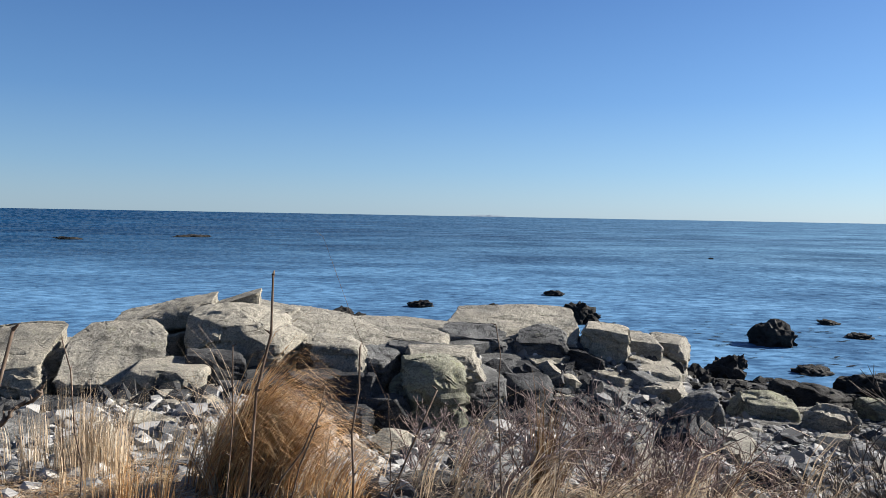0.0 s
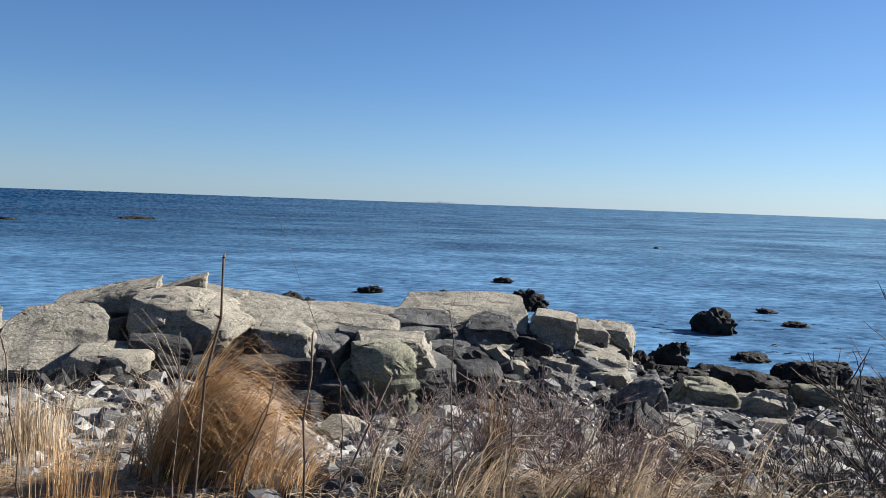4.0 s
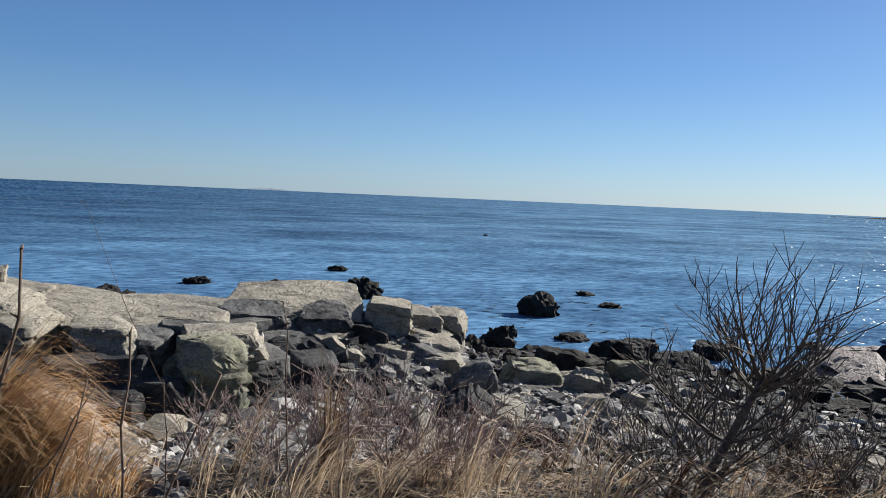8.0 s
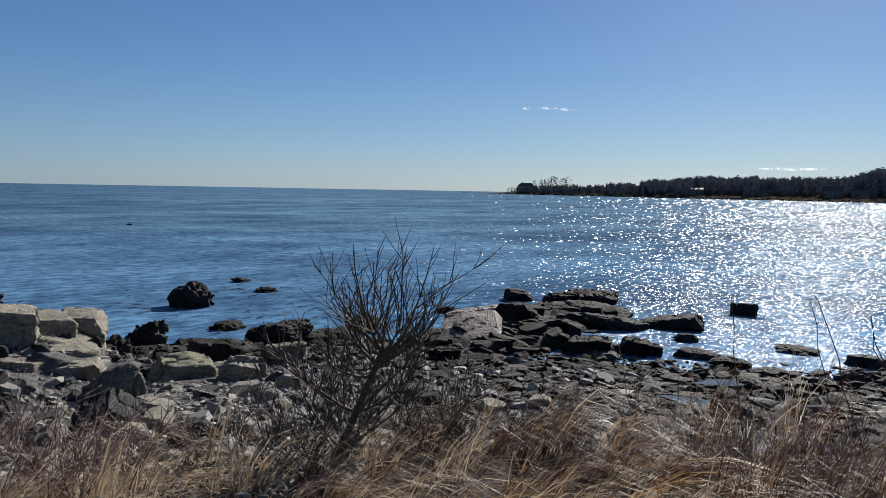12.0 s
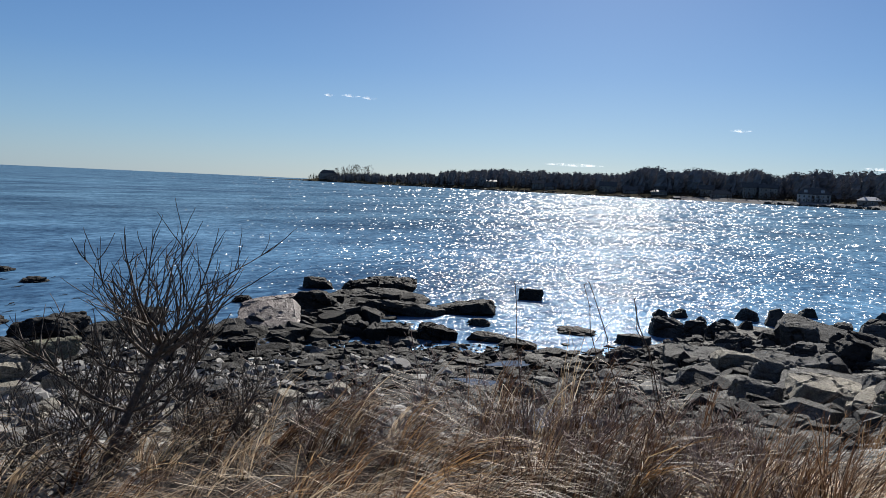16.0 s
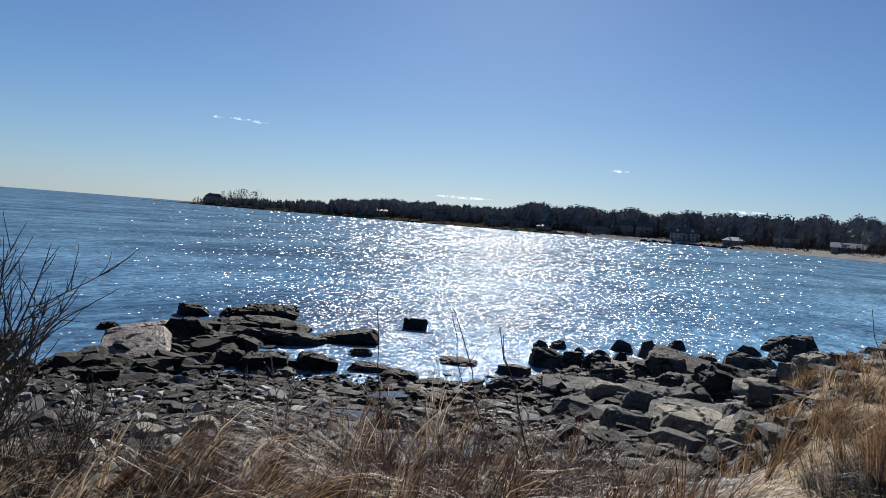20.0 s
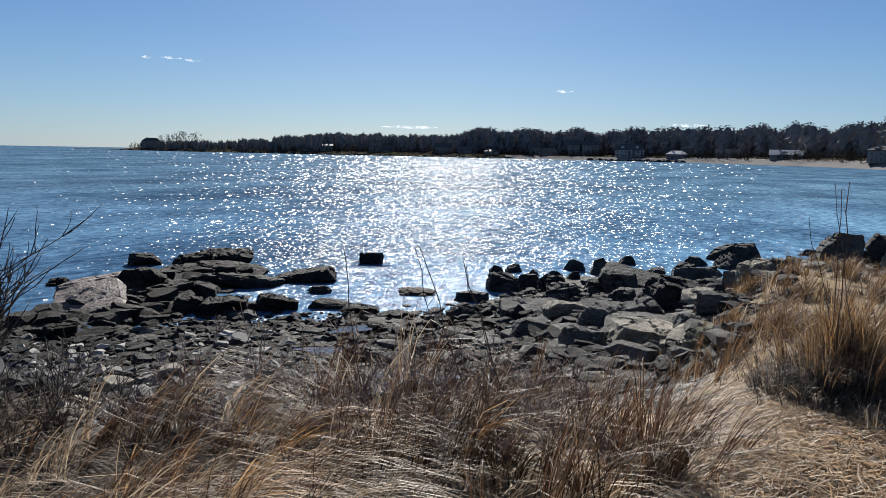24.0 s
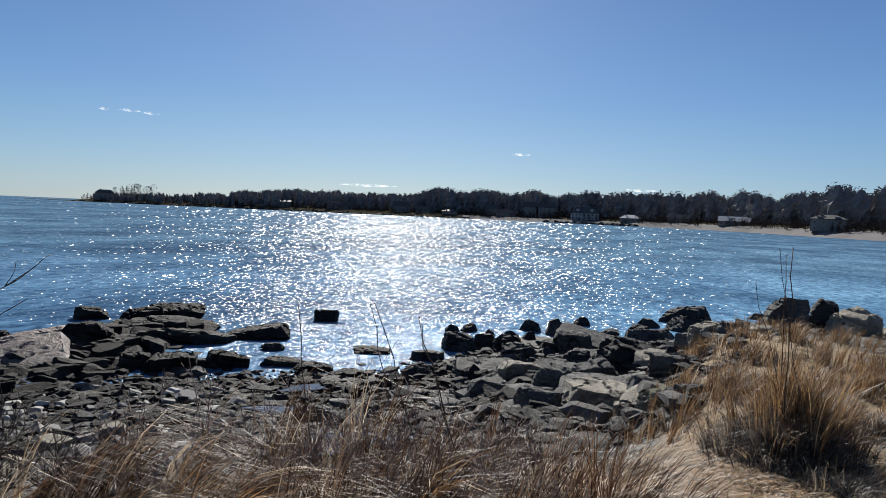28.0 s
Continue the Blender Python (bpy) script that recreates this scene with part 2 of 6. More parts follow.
def water_material():
    """Sea: deep blue body with sky reflection and wave shading painted in, under wave facets; the facets' gloss follows
    Fresnel but never reaches a mirror, as steep waves hide one another.
    """
    m, n, l, b = material("sea_water", 0.9, 0.0)
    geo = n.new("ShaderNodeNewGeometry").outputs["Position"]
    streak = n.new("ShaderNodeMapping")
    streak.inputs["Scale"].default_value = (0.004, 0.012, 1)
    streak.inputs["Rotation"].default_value = (0, 0, radians(-40))
    l.new(geo, streak.inputs[0])
    patches = noise_tex(n, l, streak.outputs[0], 1, 4, 0.6)
    tone = ramp(n, l, patches, (0.35, (0.75, 0.75, 0.78)), (0.65, (1.15, 1.15, 1.12)))
    # the bay lies in the lee of the headland: calmer there
    pos = n.new("ShaderNodeSeparateXYZ")
    l.new(geo, pos.inputs[0])
    across = n.new("ShaderNodeMath")
    across.operation = "MULTIPLY_ADD"
    across.inputs[1].default_value = -0.45
    l.new(pos.outputs[1], across.inputs[0])
    l.new(pos.outputs[0], across.inputs[2])
    span = n.new("ShaderNodeVectorMath")
    span.operation = "LENGTH"
    l.new(geo, span.inputs[0])
    wide = n.new("ShaderNodeMath")
    wide.operation = "ADD"
    wide.inputs[1].default_value = 30.0
    l.new(span.outputs["Value"], wide.inputs[0])
    lee = n.new("ShaderNodeMath")
    lee.operation = "DIVIDE"
    l.new(across.outputs[0], lee.inputs[0])
    l.new(wide.outputs[0], lee.inputs[1])
    calm = n.new("ShaderNodeMapRange")
    for key, v in (("From Min", -0.75), ("From Max", 0.45), ("To Min", 1.5), ("To Max", 1.3)):
        calm.inputs[key].default_value = v
    l.new(lee.outputs[0], calm.inputs[0])
    # deep open sea; the bay's paler body has sky reflection painted in
    depth = n.new("ShaderNodeMapRange")
    for key, v in (("From Min", -0.8), ("From Max", 0.12), ("To Min", 0.0), ("To Max", 1.0)):
        depth.inputs[key].default_value = v
    l.new(lee.outputs[0], depth.inputs[0])
    body = mix(n, l, depth.outputs[0], (0.0041, 0.0328, 0.082), (0.083, 0.162, 0.25))
    # paler body near the bank, with the sky's sheen put into the colour
    near_sheen = n.new("ShaderNodeMapRange")
    for key, v in (("From Min", 18.0), ("From Max", 85.0), ("To Min", 0.8), ("To Max", 0.0)):
        near_sheen.inputs[key].default_value = v
    l.new(span.outputs["Value"], near_sheen.inputs[0])
    body = mix(n, l, near_sheen.outputs[0], body, (0.09, 0.20, 0.34))
    body = mix(n, l, 1.0, body, tone, "MULTIPLY")
    # shading of the wave crests painted into the body colour
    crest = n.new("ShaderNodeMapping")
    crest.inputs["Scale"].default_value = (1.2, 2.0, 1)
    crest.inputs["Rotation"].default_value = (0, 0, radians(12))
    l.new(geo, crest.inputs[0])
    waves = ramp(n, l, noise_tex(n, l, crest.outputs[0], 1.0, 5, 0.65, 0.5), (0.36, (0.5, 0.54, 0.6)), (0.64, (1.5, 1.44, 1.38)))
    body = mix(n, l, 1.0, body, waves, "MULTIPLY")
    # light and dark of gust patches and long crests painted in, ten to a hundred metres
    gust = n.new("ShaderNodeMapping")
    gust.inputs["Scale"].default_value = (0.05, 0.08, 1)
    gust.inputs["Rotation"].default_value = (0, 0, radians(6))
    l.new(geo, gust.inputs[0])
    gust_shading = ramp(n, l, noise_tex(n, l, gust.outputs[0], 1.0, 10, 0.74, 0.3), (0.38, (0.5, 0.54, 0.6)), (0.5, (0.92, 0.94, 0.96)), (0.62, (1.5, 1.44, 1.38)))
    l.new(mix(n, l, 1.0, body, gust_shading, "MULTIPLY"), b.inputs["Base Color"])

    def tilt(scale, turn, stretch, amount, detail, where=geo):
        wave = n.new("ShaderNodeMapping")
        wave.inputs["Rotation"].default_value = (0, 0, radians(turn))
        wave.inputs["Scale"].default_value = (stretch, 1, 1)
        l.new(where, wave.inputs[0])
        t = n.new("ShaderNodeTexNoise")
        t.inputs["Scale"].default_value, t.inputs["Detail"].default_value = scale, detail
        l.new(wave.outputs[0], t.inputs["Vector"])
        sub = n.new("ShaderNodeVectorMath")
        sub.operation = "SUBTRACT"
        sub.inputs[1].default_value = (0.5, 0.5, 0.5)
        l.new(t.outputs["Color"], sub.inputs[0])
        mul = n.new("ShaderNodeVectorMath")
        mul.operation = "MULTIPLY"
        mul.inputs[1].default_value = (amount, amount, 0)
        l.new(sub.outputs[0], mul.inputs[0])
        return mul.outputs[0]

    def add(a, b_):
        v = n.new("ShaderNodeVectorMath")
        v.operation = "ADD"
        for k, q in enumerate((a, b_)):
            if isinstance(q, tuple):
                v.inputs[k].default_value = q
            else:
                l.new(q, v.inputs[k])
        return v.outputs[0]

    # slopes of swell, wind waves and ripples
    slope = add(tilt(0.5, 30, 0.5, 0.35, 2), tilt(3.3, 20, 0.5, 0.4, 1))
    slope = add(slope, tilt(0.09, 50, 0.4, 0.09, 3))
    # wave groups laid out by bearing and inverse distance to fit the camera's view
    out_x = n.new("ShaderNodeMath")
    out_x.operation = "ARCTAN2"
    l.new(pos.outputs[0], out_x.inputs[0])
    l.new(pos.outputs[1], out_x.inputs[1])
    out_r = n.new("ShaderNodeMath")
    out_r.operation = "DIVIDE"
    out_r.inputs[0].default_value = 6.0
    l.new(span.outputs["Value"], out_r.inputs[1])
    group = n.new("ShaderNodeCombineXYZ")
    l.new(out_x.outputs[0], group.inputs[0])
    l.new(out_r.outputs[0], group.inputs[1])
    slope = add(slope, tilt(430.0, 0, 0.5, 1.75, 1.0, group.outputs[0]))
    # lean fitted to the camera: normals tipped toward its spot at the origin
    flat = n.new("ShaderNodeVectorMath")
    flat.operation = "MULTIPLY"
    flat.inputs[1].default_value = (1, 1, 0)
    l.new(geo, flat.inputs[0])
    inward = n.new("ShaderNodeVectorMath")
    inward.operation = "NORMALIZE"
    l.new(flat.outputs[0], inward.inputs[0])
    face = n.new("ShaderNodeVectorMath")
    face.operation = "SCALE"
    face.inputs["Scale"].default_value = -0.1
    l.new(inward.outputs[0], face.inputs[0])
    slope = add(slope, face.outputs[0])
    gain = n.new("ShaderNodeVectorMath")
    gain.operation = "SCALE"
    l.new(slope, gain.inputs[0])
    l.new(calm.outputs[0], gain.inputs["Scale"])
    unit = n.new("ShaderNodeVectorMath")
    unit.operation = "NORMALIZE"
    l.new(add(gain.outputs[0], (0, 0, 1)), unit.inputs[0])
    gloss = n.new("ShaderNodeBsdfGlossy")
    gloss.inputs["Roughness"].default_value = 0.22
    l.new(unit.outputs[0], gloss.inputs["Normal"])
    fres = n.new("ShaderNodeFresnel")
    fres.inputs["IOR"].default_value = 1.333
    l.new(unit.outputs[0], fres.inputs["Normal"])
    cap = n.new("ShaderNodeMapRange")
    cap.inputs["From Min"].default_value, cap.inputs["From Max"].default_value = 0.0, 0.54
    cap.inputs["To Min"].default_value, cap.inputs["To Max"].default_value = 0.02, 0.56
    most = n.new("ShaderNodeMapRange")
    most.inputs["To Min"].default_value, most.inputs["To Max"].default_value = 0.21, 0.034
    l.new(depth.outputs[0], most.inputs[0])
    l.new(most.outputs[0], cap.inputs["To Max"])
    l.new(most.outputs[0], cap.inputs["From Max"])
    l.new(fres.outputs[0], cap.inputs[0])
    mx = n.new("ShaderNodeMixShader")
    l.new(cap.outputs[0], mx.inputs[0])
    l.new(b.outputs[0], mx.inputs[1])
    l.new(gloss.outputs[0], mx.inputs[2])
    l.new(mx.outputs[0], n["Material Output"].inputs[0])
    return m


def plain(name, stops, scale, rough=0.8, spec=0.3, detail=5, relief=0.0):
    """A material whose colour wanders between the stops, with a little relief."""
    m, n, l, b = material(name, rough, spec)
    geo = n.new("ShaderNodeNewGeometry").outputs["Position"]
    f = noise_tex(n, l, geo, scale, detail, 0.65)
    k = [0.3 + 0.4 * i / max(1, len(stops) - 1) for i in range(len(stops))]
    l.new(ramp(n, l, f, *zip(k, stops)), b.inputs["Base Color"])
    if relief:
        bump(n, l, b, f, 0.6, relief)
    return m


def blade_material(name, *stops):
    """Dry blades: colour varies from blade to blade, and light passes through a little."""
    m, n, l, b = material(name, 0.55, 0.35)
    isl = n.new("ShaderNodeNewGeometry").outputs["Random Per Island"]
    k = [i / (len(stops) - 1) for i in range(len(stops))]
    col = ramp(n, l, isl, *zip(k, stops))
    l.new(col, b.inputs["Base Color"])
    tr = n.new("ShaderNodeBsdfTranslucent")
    l.new(col, tr.inputs[0])
    mx = n.new("ShaderNodeMixShader")
    mx.inputs[0].default_value = 0.33
    l.new(b.outputs[0], mx.inputs[1])
    l.new(tr.outputs[0], mx.inputs[2])
    l.new(mx.outputs[0], n["Material Output"].inputs[0])
    return m


GROUND, WATER = ground_material(), water_material()
GOLD = blade_material("golden_grass", (0.184, 0.092, 0.0386), (0.396, 0.216, 0.0874), (0.552, 0.35, 0.166), (0.736, 0.561, 0.35))
STRAW = blade_material("pale_straw", (0.21, 0.15, 0.094), (0.43, 0.325, 0.215), (0.63, 0.51, 0.37))
AMBER = blade_material("amber_grass", (0.0627, 0.0348, 0.0175), (0.139, 0.0802, 0.0383), (0.23, 0.139, 0.0697), (0.362, 0.251, 0.139))
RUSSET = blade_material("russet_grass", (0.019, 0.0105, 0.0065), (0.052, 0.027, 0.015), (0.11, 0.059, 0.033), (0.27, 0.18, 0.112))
# dead blades; at the tuft base their dark tone stands for self-shade
DEAD = blade_material("dead_and_shaded_grass", (0.0255, 0.0229, 0.0221), (0.0595, 0.051, 0.0467), (0.102, 0.085, 0.0723), (0.289, 0.238, 0.187))
BARK = plain("bare_bark", [(0.045, 0.0375, 0.033), (0.09, 0.075, 0.063), (0.165, 0.135, 0.112)], 30, 0.8, 0.25, 5, 0.004)
STALK = plain("dry_stalk", [(0.05, 0.034, 0.025), (0.10, 0.07, 0.05), (0.20, 0.15, 0.11)], 20, 0.8, 0.2)
TWIG = plain("dark_twig", [(0.0884, 0.0619, 0.0575), (0.211, 0.155, 0.138), (0.365, 0.287, 0.255)], 14, 0.75, 0.25)
# far trees greyed and lightened, distance haze put into their base colour
CONIFER = plain("conifer_foliage_hazed", [(0.12, 0.122, 0.13), (0.19, 0.185, 0.19), (0.26, 0.24, 0.23)], 0.12, 0.9, 0.0)
BARE = plain("bare_far_twigs", [(0.05, 0.04, 0.032), (0.09, 0.07, 0.055)], 0.3, 0.9, 0.0)
SAND = plain("beach_sand", [(0.165, 0.16, 0.157), (0.24, 0.232, 0.226)], 0.05, 0.95, 0.0)
SCRUB = plain("far_scrub", [(0.03, 0.028, 0.02), (0.055, 0.05, 0.035), (0.08, 0.07, 0.05)], 0.06, 0.95, 0.0)
PAINT = plain("white_clapboard", [(0.34, 0.34, 0.345), (0.42, 0.42, 0.42)], 0.8, 0.8, 0.0)
SHINGLE = plain("grey_shingle", [(0.16, 0.15, 0.145), (0.25, 0.235, 0.22)], 1.5, 0.85, 0.2)
ROOFING = plain("dark_roofing", [(0.07, 0.07, 0.075), (0.12, 0.115, 0.11)], 0.7, 0.7, 0.15)
PALE_ROOF = plain("pale_metal_roof", [(0.38, 0.39, 0.41), (0.48, 0.49, 0.51)], 0.6, 0.6, 0.3)
PANE = material("window_pane", 0.1, 0.6)[0]
PANE.node_tree.nodes["Principled BSDF"].inputs["Base Color"].default_value = (0.02, 0.025, 0.03, 1)


# ---- mesh helpers ----
def mesh_of(name, verts, faces, mat, smooth=False):
    me = bpy.data.meshes.new(name)
    me.from_pydata([tuple(v) for v in verts], [], [tuple(f) for f in faces])
    me.materials.append(mat)
    if smooth:
        me.polygons.foreach_set("use_smooth", [True] * len(me.polygons))
    me.update()
    return me


def part(name, bm, mat, parent=None, label="", sharp=None):
    """Links a bmesh (or a mesh) as one object, under parent where one is given."""
    if isinstance(bm, bmesh.types.BMesh):
        me = bpy.data.meshes.new(name)
        bm.to_mesh(me)
        bm.free()
        me.materials.append(mat)
    else:
        me = bm
    if sharp:
        me.polygons.foreach_set("use_smooth", [True] * len(me.polygons))
        me.set_sharp_from_angle(angle=radians(sharp))
    ob = new(name, me)
    if parent:
        ob.parent = parent
    if label:
        tagged(ob, label)
    return ob


def smoothstep(a, b, v):
    v = np.clip((v - a) / (b - a), 0, 1)
    return v * v * (3 - 2 * v)


# ---- the ground: a grassy bank, shingle below it, seabed, land behind ----
def ground_z(x, y):
    x, y = np.asarray(x, float), np.asarray(y, float)
    d = np.hypot(x, y)
    az = np.degrees(np.arctan2(x, y))
    bank = np.interp(d, [0, 3, 5.0, 6.4, 8.0, 10, 14, 20, 30, 60, 400, 6000], [2.4, 2.36, 2.2, 1.65, 1.25, 1.05, 0.6, -0.02, -0.6, -2, -12, -30])
    spit = np.interp(d, [0, 3, 5.2, 6.5, 8, 12, 17, 22, 27, 34, 60, 400, 6000], [2.4, 2.4, 2.25, 1.95, 1.65, 1.25, 0.8, 0.25, -0.1, -0.8, -2, -12, -30])
    head = np.interp(d, [0, 3, 7, 12, 18, 22, 30, 60, 400, 6000], [2.4, 2.4, 2.38, 2.3, 1.9, 0.9, -0.6, -2, -12, -30])
    land = 2.4 + np.interp(d, [0, 8, 60, 6000], [0, 0.1, 2.0, 6.0])
    rise = np.interp(d, [0, 3, 5, 7, 9.5, 12, 16, 20, 30, 60, 400, 6000], [2.4, 2.36, 2.16, 1.92, 1.66, 1.2, 0.5, -0.02, -0.6, -2, -12, -30])
    bank = bank + (rise - bank) * smoothstep(5, 15, -az)
    flats = np.interp(d, [0, 3, 5.3, 6.6, 8.0, 10, 14, 17, 20, 30, 60, 400, 6000], [2.4, 2.38, 2.24, 1.5, 1.05, 0.8, 0.32, 0.07, -0.15, -0.7, -2, -12, -30])
    bank = bank + (flats - bank) * smoothstep(34, 46, az)
    z = bank + (spit - bank) * smoothstep(70, 84, az)
    z = z + (head - z) * smoothstep(87, 97, az)
    z = z + (land - z) * np.maximum(smoothstep(118, 150, az), smoothstep(50, 85, -az))
    # bedrock mass under the ledge blocks
    px, py, qx, qy = -9.0, 9.6, 2.6, 13.6
    k = np.clip(((x - px) * (qx - px) + (y - py) * (qy - py)) / ((qx - px) ** 2 + (qy - py) ** 2), 0, 1)
    off = np.hypot(x - px - k * (qx - px), y - py - k * (qy - py))
    z = np.maximum(z, np.interp(off, [0, 0.9, 2.0, 4.5], [1.6, 1.5, 1.0, -1.5]))
    # low reef under the tidal ledges
    px, py, qx, qy = 12.6, 13.2, 20.0, 14.6
    k = np.clip(((x - px) * (qx - px) + (y - py) * (qy - py)) / ((qx - px) ** 2 + (qy - py) ** 2), 0, 1)
    off = np.hypot(x - px - k * (qx - px), y - py - k * (qy - py))
    return np.maximum(z, np.interp(off, [0, 1.0, 2.2, 4.0], [0.12, 0.06, -0.25, -2]))


GRID0, GRID_STEP = -14.0, 0.2
gx = GRID0 + GRID_STEP * np.arange(220)
GRID = ground_z(*np.meshgrid(gx, gx, indexing="ij")).tolist()


def on_ground(x, y):
    """The ground's height near the bank, from a table."""
    u, v = (x - GRID0) / GRID_STEP, (y - GRID0) / GRID_STEP
    i, j = int(u), int(v)
    if not (0 <= i < 218 and 0 <= j < 218):
        return float(ground_z(x, y))
    u, v = u - i, v - j
    return (GRID[i][j] * (1 - u) + GRID[i + 1][j] * u) * (1 - v) + (GRID[i][j + 1] * (1 - u) + GRID[i + 1][j + 1] * u) * v


def fractal(x, y, s):
    return np.array([noise.fractal((a * s, b * s, 3.1), 0.9, 2.1, 4) for a, b in zip(x.ravel(), y.ravel())]).reshape(x.shape)


def polar_sheet(name, radii, step, zfun, mat):
    ang = np.radians(np.arange(0, 360, step))
    r, a = np.meshgrid(radii, ang, indexing="ij")
    x, y = r * np.sin(a), r * np.cos(a)
    z = zfun(x, y)
    n = len(ang)
    verts = np.c_[x.ravel(), y.ravel(), z.ravel()].tolist() + [[0, 0, float(zfun(np.array([0.0]), np.array([0.0]))[0])]]
    faces = [(i * n + j, (i + 1) * n + j, (i + 1) * n + (j + 1) % n, i * n + (j + 1) % n) for i in range(len(radii) - 1) for j in range(n)]
    faces += [(len(verts) - 1, j, (j + 1) % n) for j in range(n)]
    faces = [f[::-1] for f in faces]
    return part(name, mesh_of(name, verts, faces, mat, True), mat)


radii = np.concatenate([np.arange(0.6, 12, 0.16), np.arange(12, 30, 0.4), np.geomspace(30, 6000, 30)])
ground = polar_sheet("ground", radii, 1.2, lambda x, y: ground_z(x, y) + np.clip(4 / (1 + np.hypot(x, y) * 0.05), 0.3, 3) * 0.035 * fractal(x, y, 0.9), GROUND)
tagged(ground, "grassy bank sloping down to a grey shingle beach", "ground", kind="structure")
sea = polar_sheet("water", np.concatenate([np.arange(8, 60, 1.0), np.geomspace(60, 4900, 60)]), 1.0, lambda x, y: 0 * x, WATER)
tagged(sea, "blue rippled sea glittering under a low sun", "sea", kind="structure")


# ---- rocks ----
def rock_mesh(w, d, h, seed, cuts=15, cell=None, low=0.46, skin=1.0, groove=0.1, peak=0.0):
    """A split block: a box trimmed by fracture planes, with worn edges and an uneven skin."""
    rng = random.Random(seed)
    bm = bmesh.new()
    bmesh.ops.create_cube(bm, size=1.0)
    for _ in range(cuts):
        v = Vector((rng.gauss(0, 1), rng.gauss(0, 1), rng.gauss(0.3, 0.6))).normalized()
        reach = 0.5 * (abs(v.x) + abs(v.y) + abs(v.z))
        at = v * reach * rng.uniform(low, 0.84)
        bmesh.ops.bisect_plane(bm, geom=bm.verts[:] + bm.edges[:] + bm.faces[:], plane_co=at, plane_no=v, clear_outer=True)
        rim = [e for e in bm.edges if e.is_boundary]
        if rim:
            bmesh.ops.holes_fill(bm, edges=rim, sides=0)
    xs, ys, zs = ([v.co[k] for v in bm.verts] for k in range(3))
    for v in bm.verts:
        v.co = Vector(((v.co.x - min(xs)) / (max(xs) - min(xs)) - 0.5, (v.co.y - min(ys)) / (max(ys) - min(ys)) - 0.5, (v.co.z - min(zs)) / (max(zs) - min(zs))))
        v.co = Vector((v.co.x * w, v.co.y * d, v.co.z * h))
    if peak:
        px, py = rng.uniform(-0.25, 0.25) * w, rng.uniform(-0.2, 0.2) * d
        for v in bm.verts:
            k = 1 - peak * v.co.z / h
            v.co.x, v.co.y = px + (v.co.x - px) * k, py + (v.co.y - py) * k
    small = min(w, d, h)
    if not skin:
        bmesh.ops.triangulate(bm, faces=bm.faces[:])
        return bm
    bmesh.ops.bevel(bm, geom=bm.edges[:], offset=small * 0.035, segments=1, affect="EDGES", clamp_overlap=True)
    bmesh.ops.triangulate(bm, faces=bm.faces[:])
    cell = cell or max(w, d, h) / 18
    for _ in range(5):
        long = [e for e in bm.edges if e.calc_length() > cell]
        if not long:
            break
        bmesh.ops.subdivide_edges(bm, edges=long, cuts=1)
        bmesh.ops.triangulate(bm, faces=[f for f in bm.faces if len(f.verts) > 3])
    bm.normal_update()
    off = Vector((seed * 3.7, seed * 1.3, 0))
    for v in bm.verts:
        p = v.co
        n = 0.065 * noise.fractal(p * (1.3 / small) + off, 0.7, 2.1, 5) + 0.02 * noise.noise(p * (7 / small) + off)
        n -= groove * max(0.0, 1 - abs(noise.noise(p * (0.9 / small) + off * 1.7)) / 0.05)
        q = (p.z + 0.18 * p.x + 0.05 * noise.noise(p * 2 + off)) * 5.5 / max(h, 0.3) + seed
        n -= 0.05 * math.exp(-((q - round(q)) / 0.09) ** 2)
        v.co = p + v.normal * n * small * skin
    return bm


def lump_mesh(w, d, h, seed):
    """A rugged weed-covered lump."""
    bm = bmesh.new()
    bmesh.ops.create_icosphere(bm, subdivisions=4, radius=1)
    off = Vector((seed * 2.3, 0, seed))
    for v in bm.verts:
        p = v.co.copy()
        k = 1 + 0.34 * noise.fractal(p * 1.6 + off, 0.6, 2.2, 5) + 0.10 * noise.noise(p * 8 + off)
        k = round(k * 7) / 7 * 0.45 + k * 0.55
        v.co = Vector((p.x * w * 0.46 * k, p.y * d * 0.46 * k, max(-0.15, 0.15 + 0.85 * p.z) * h * k))
    return bm


def rock(tag, x, y, z, w, d, h, rz, tilt, seed, mat):
    name, label, category = tag
    if name == "seaweed rock":
        bm = lump_mesh(w, d, h, seed)
    elif name == "fallen block":
        bm = rock_mesh(w, d, h, seed, low=0.6, cuts=12, skin=0.5, groove=0.12)
    elif name == "pointed rock":
        bm = rock_mesh(w * 1.2, d, h * 0.85, seed, low=0.5, cuts=12, skin=0.6, peak=0.5)
    else:
        peak = {"jumbled rock": 0.3 if mat == ROCKD else 0.12, "headland rock": 0.3}.get(name, 0.0)
        big = name == "headland rock"
        slabby = name in ("jumbled rock", "tidal ledge")
        if slabby:
            bm = rock_mesh(w * 1.08, d * 1.1, h * 0.95, seed, 14, low=0.5, skin=1.1, peak=peak * 0.7, groove=0.14)
        else:
            bm = rock_mesh(w, d, h, seed, 22 if big else 15, low=0.42 if big else 0.46, skin=1.3 if mat == WEED else 0.8, peak=peak)
    ob = part(name.replace(" ", "_"), bm, mat, sharp=34)
    rng = random.Random(seed + 900)
    j = 0.4 if name == "fallen block" else 1.0
    ob.matrix_world = pose(x, y, z, rng.uniform(-7, 9) * j, tilt + rng.uniform(-6, 6) * j, rz + rng.uniform(-14, 14) * j)
    return tagged(ob, label, category, name + "s")


# the jointed bedrock ledge: blocks that fit together along open cracks
SITES = []


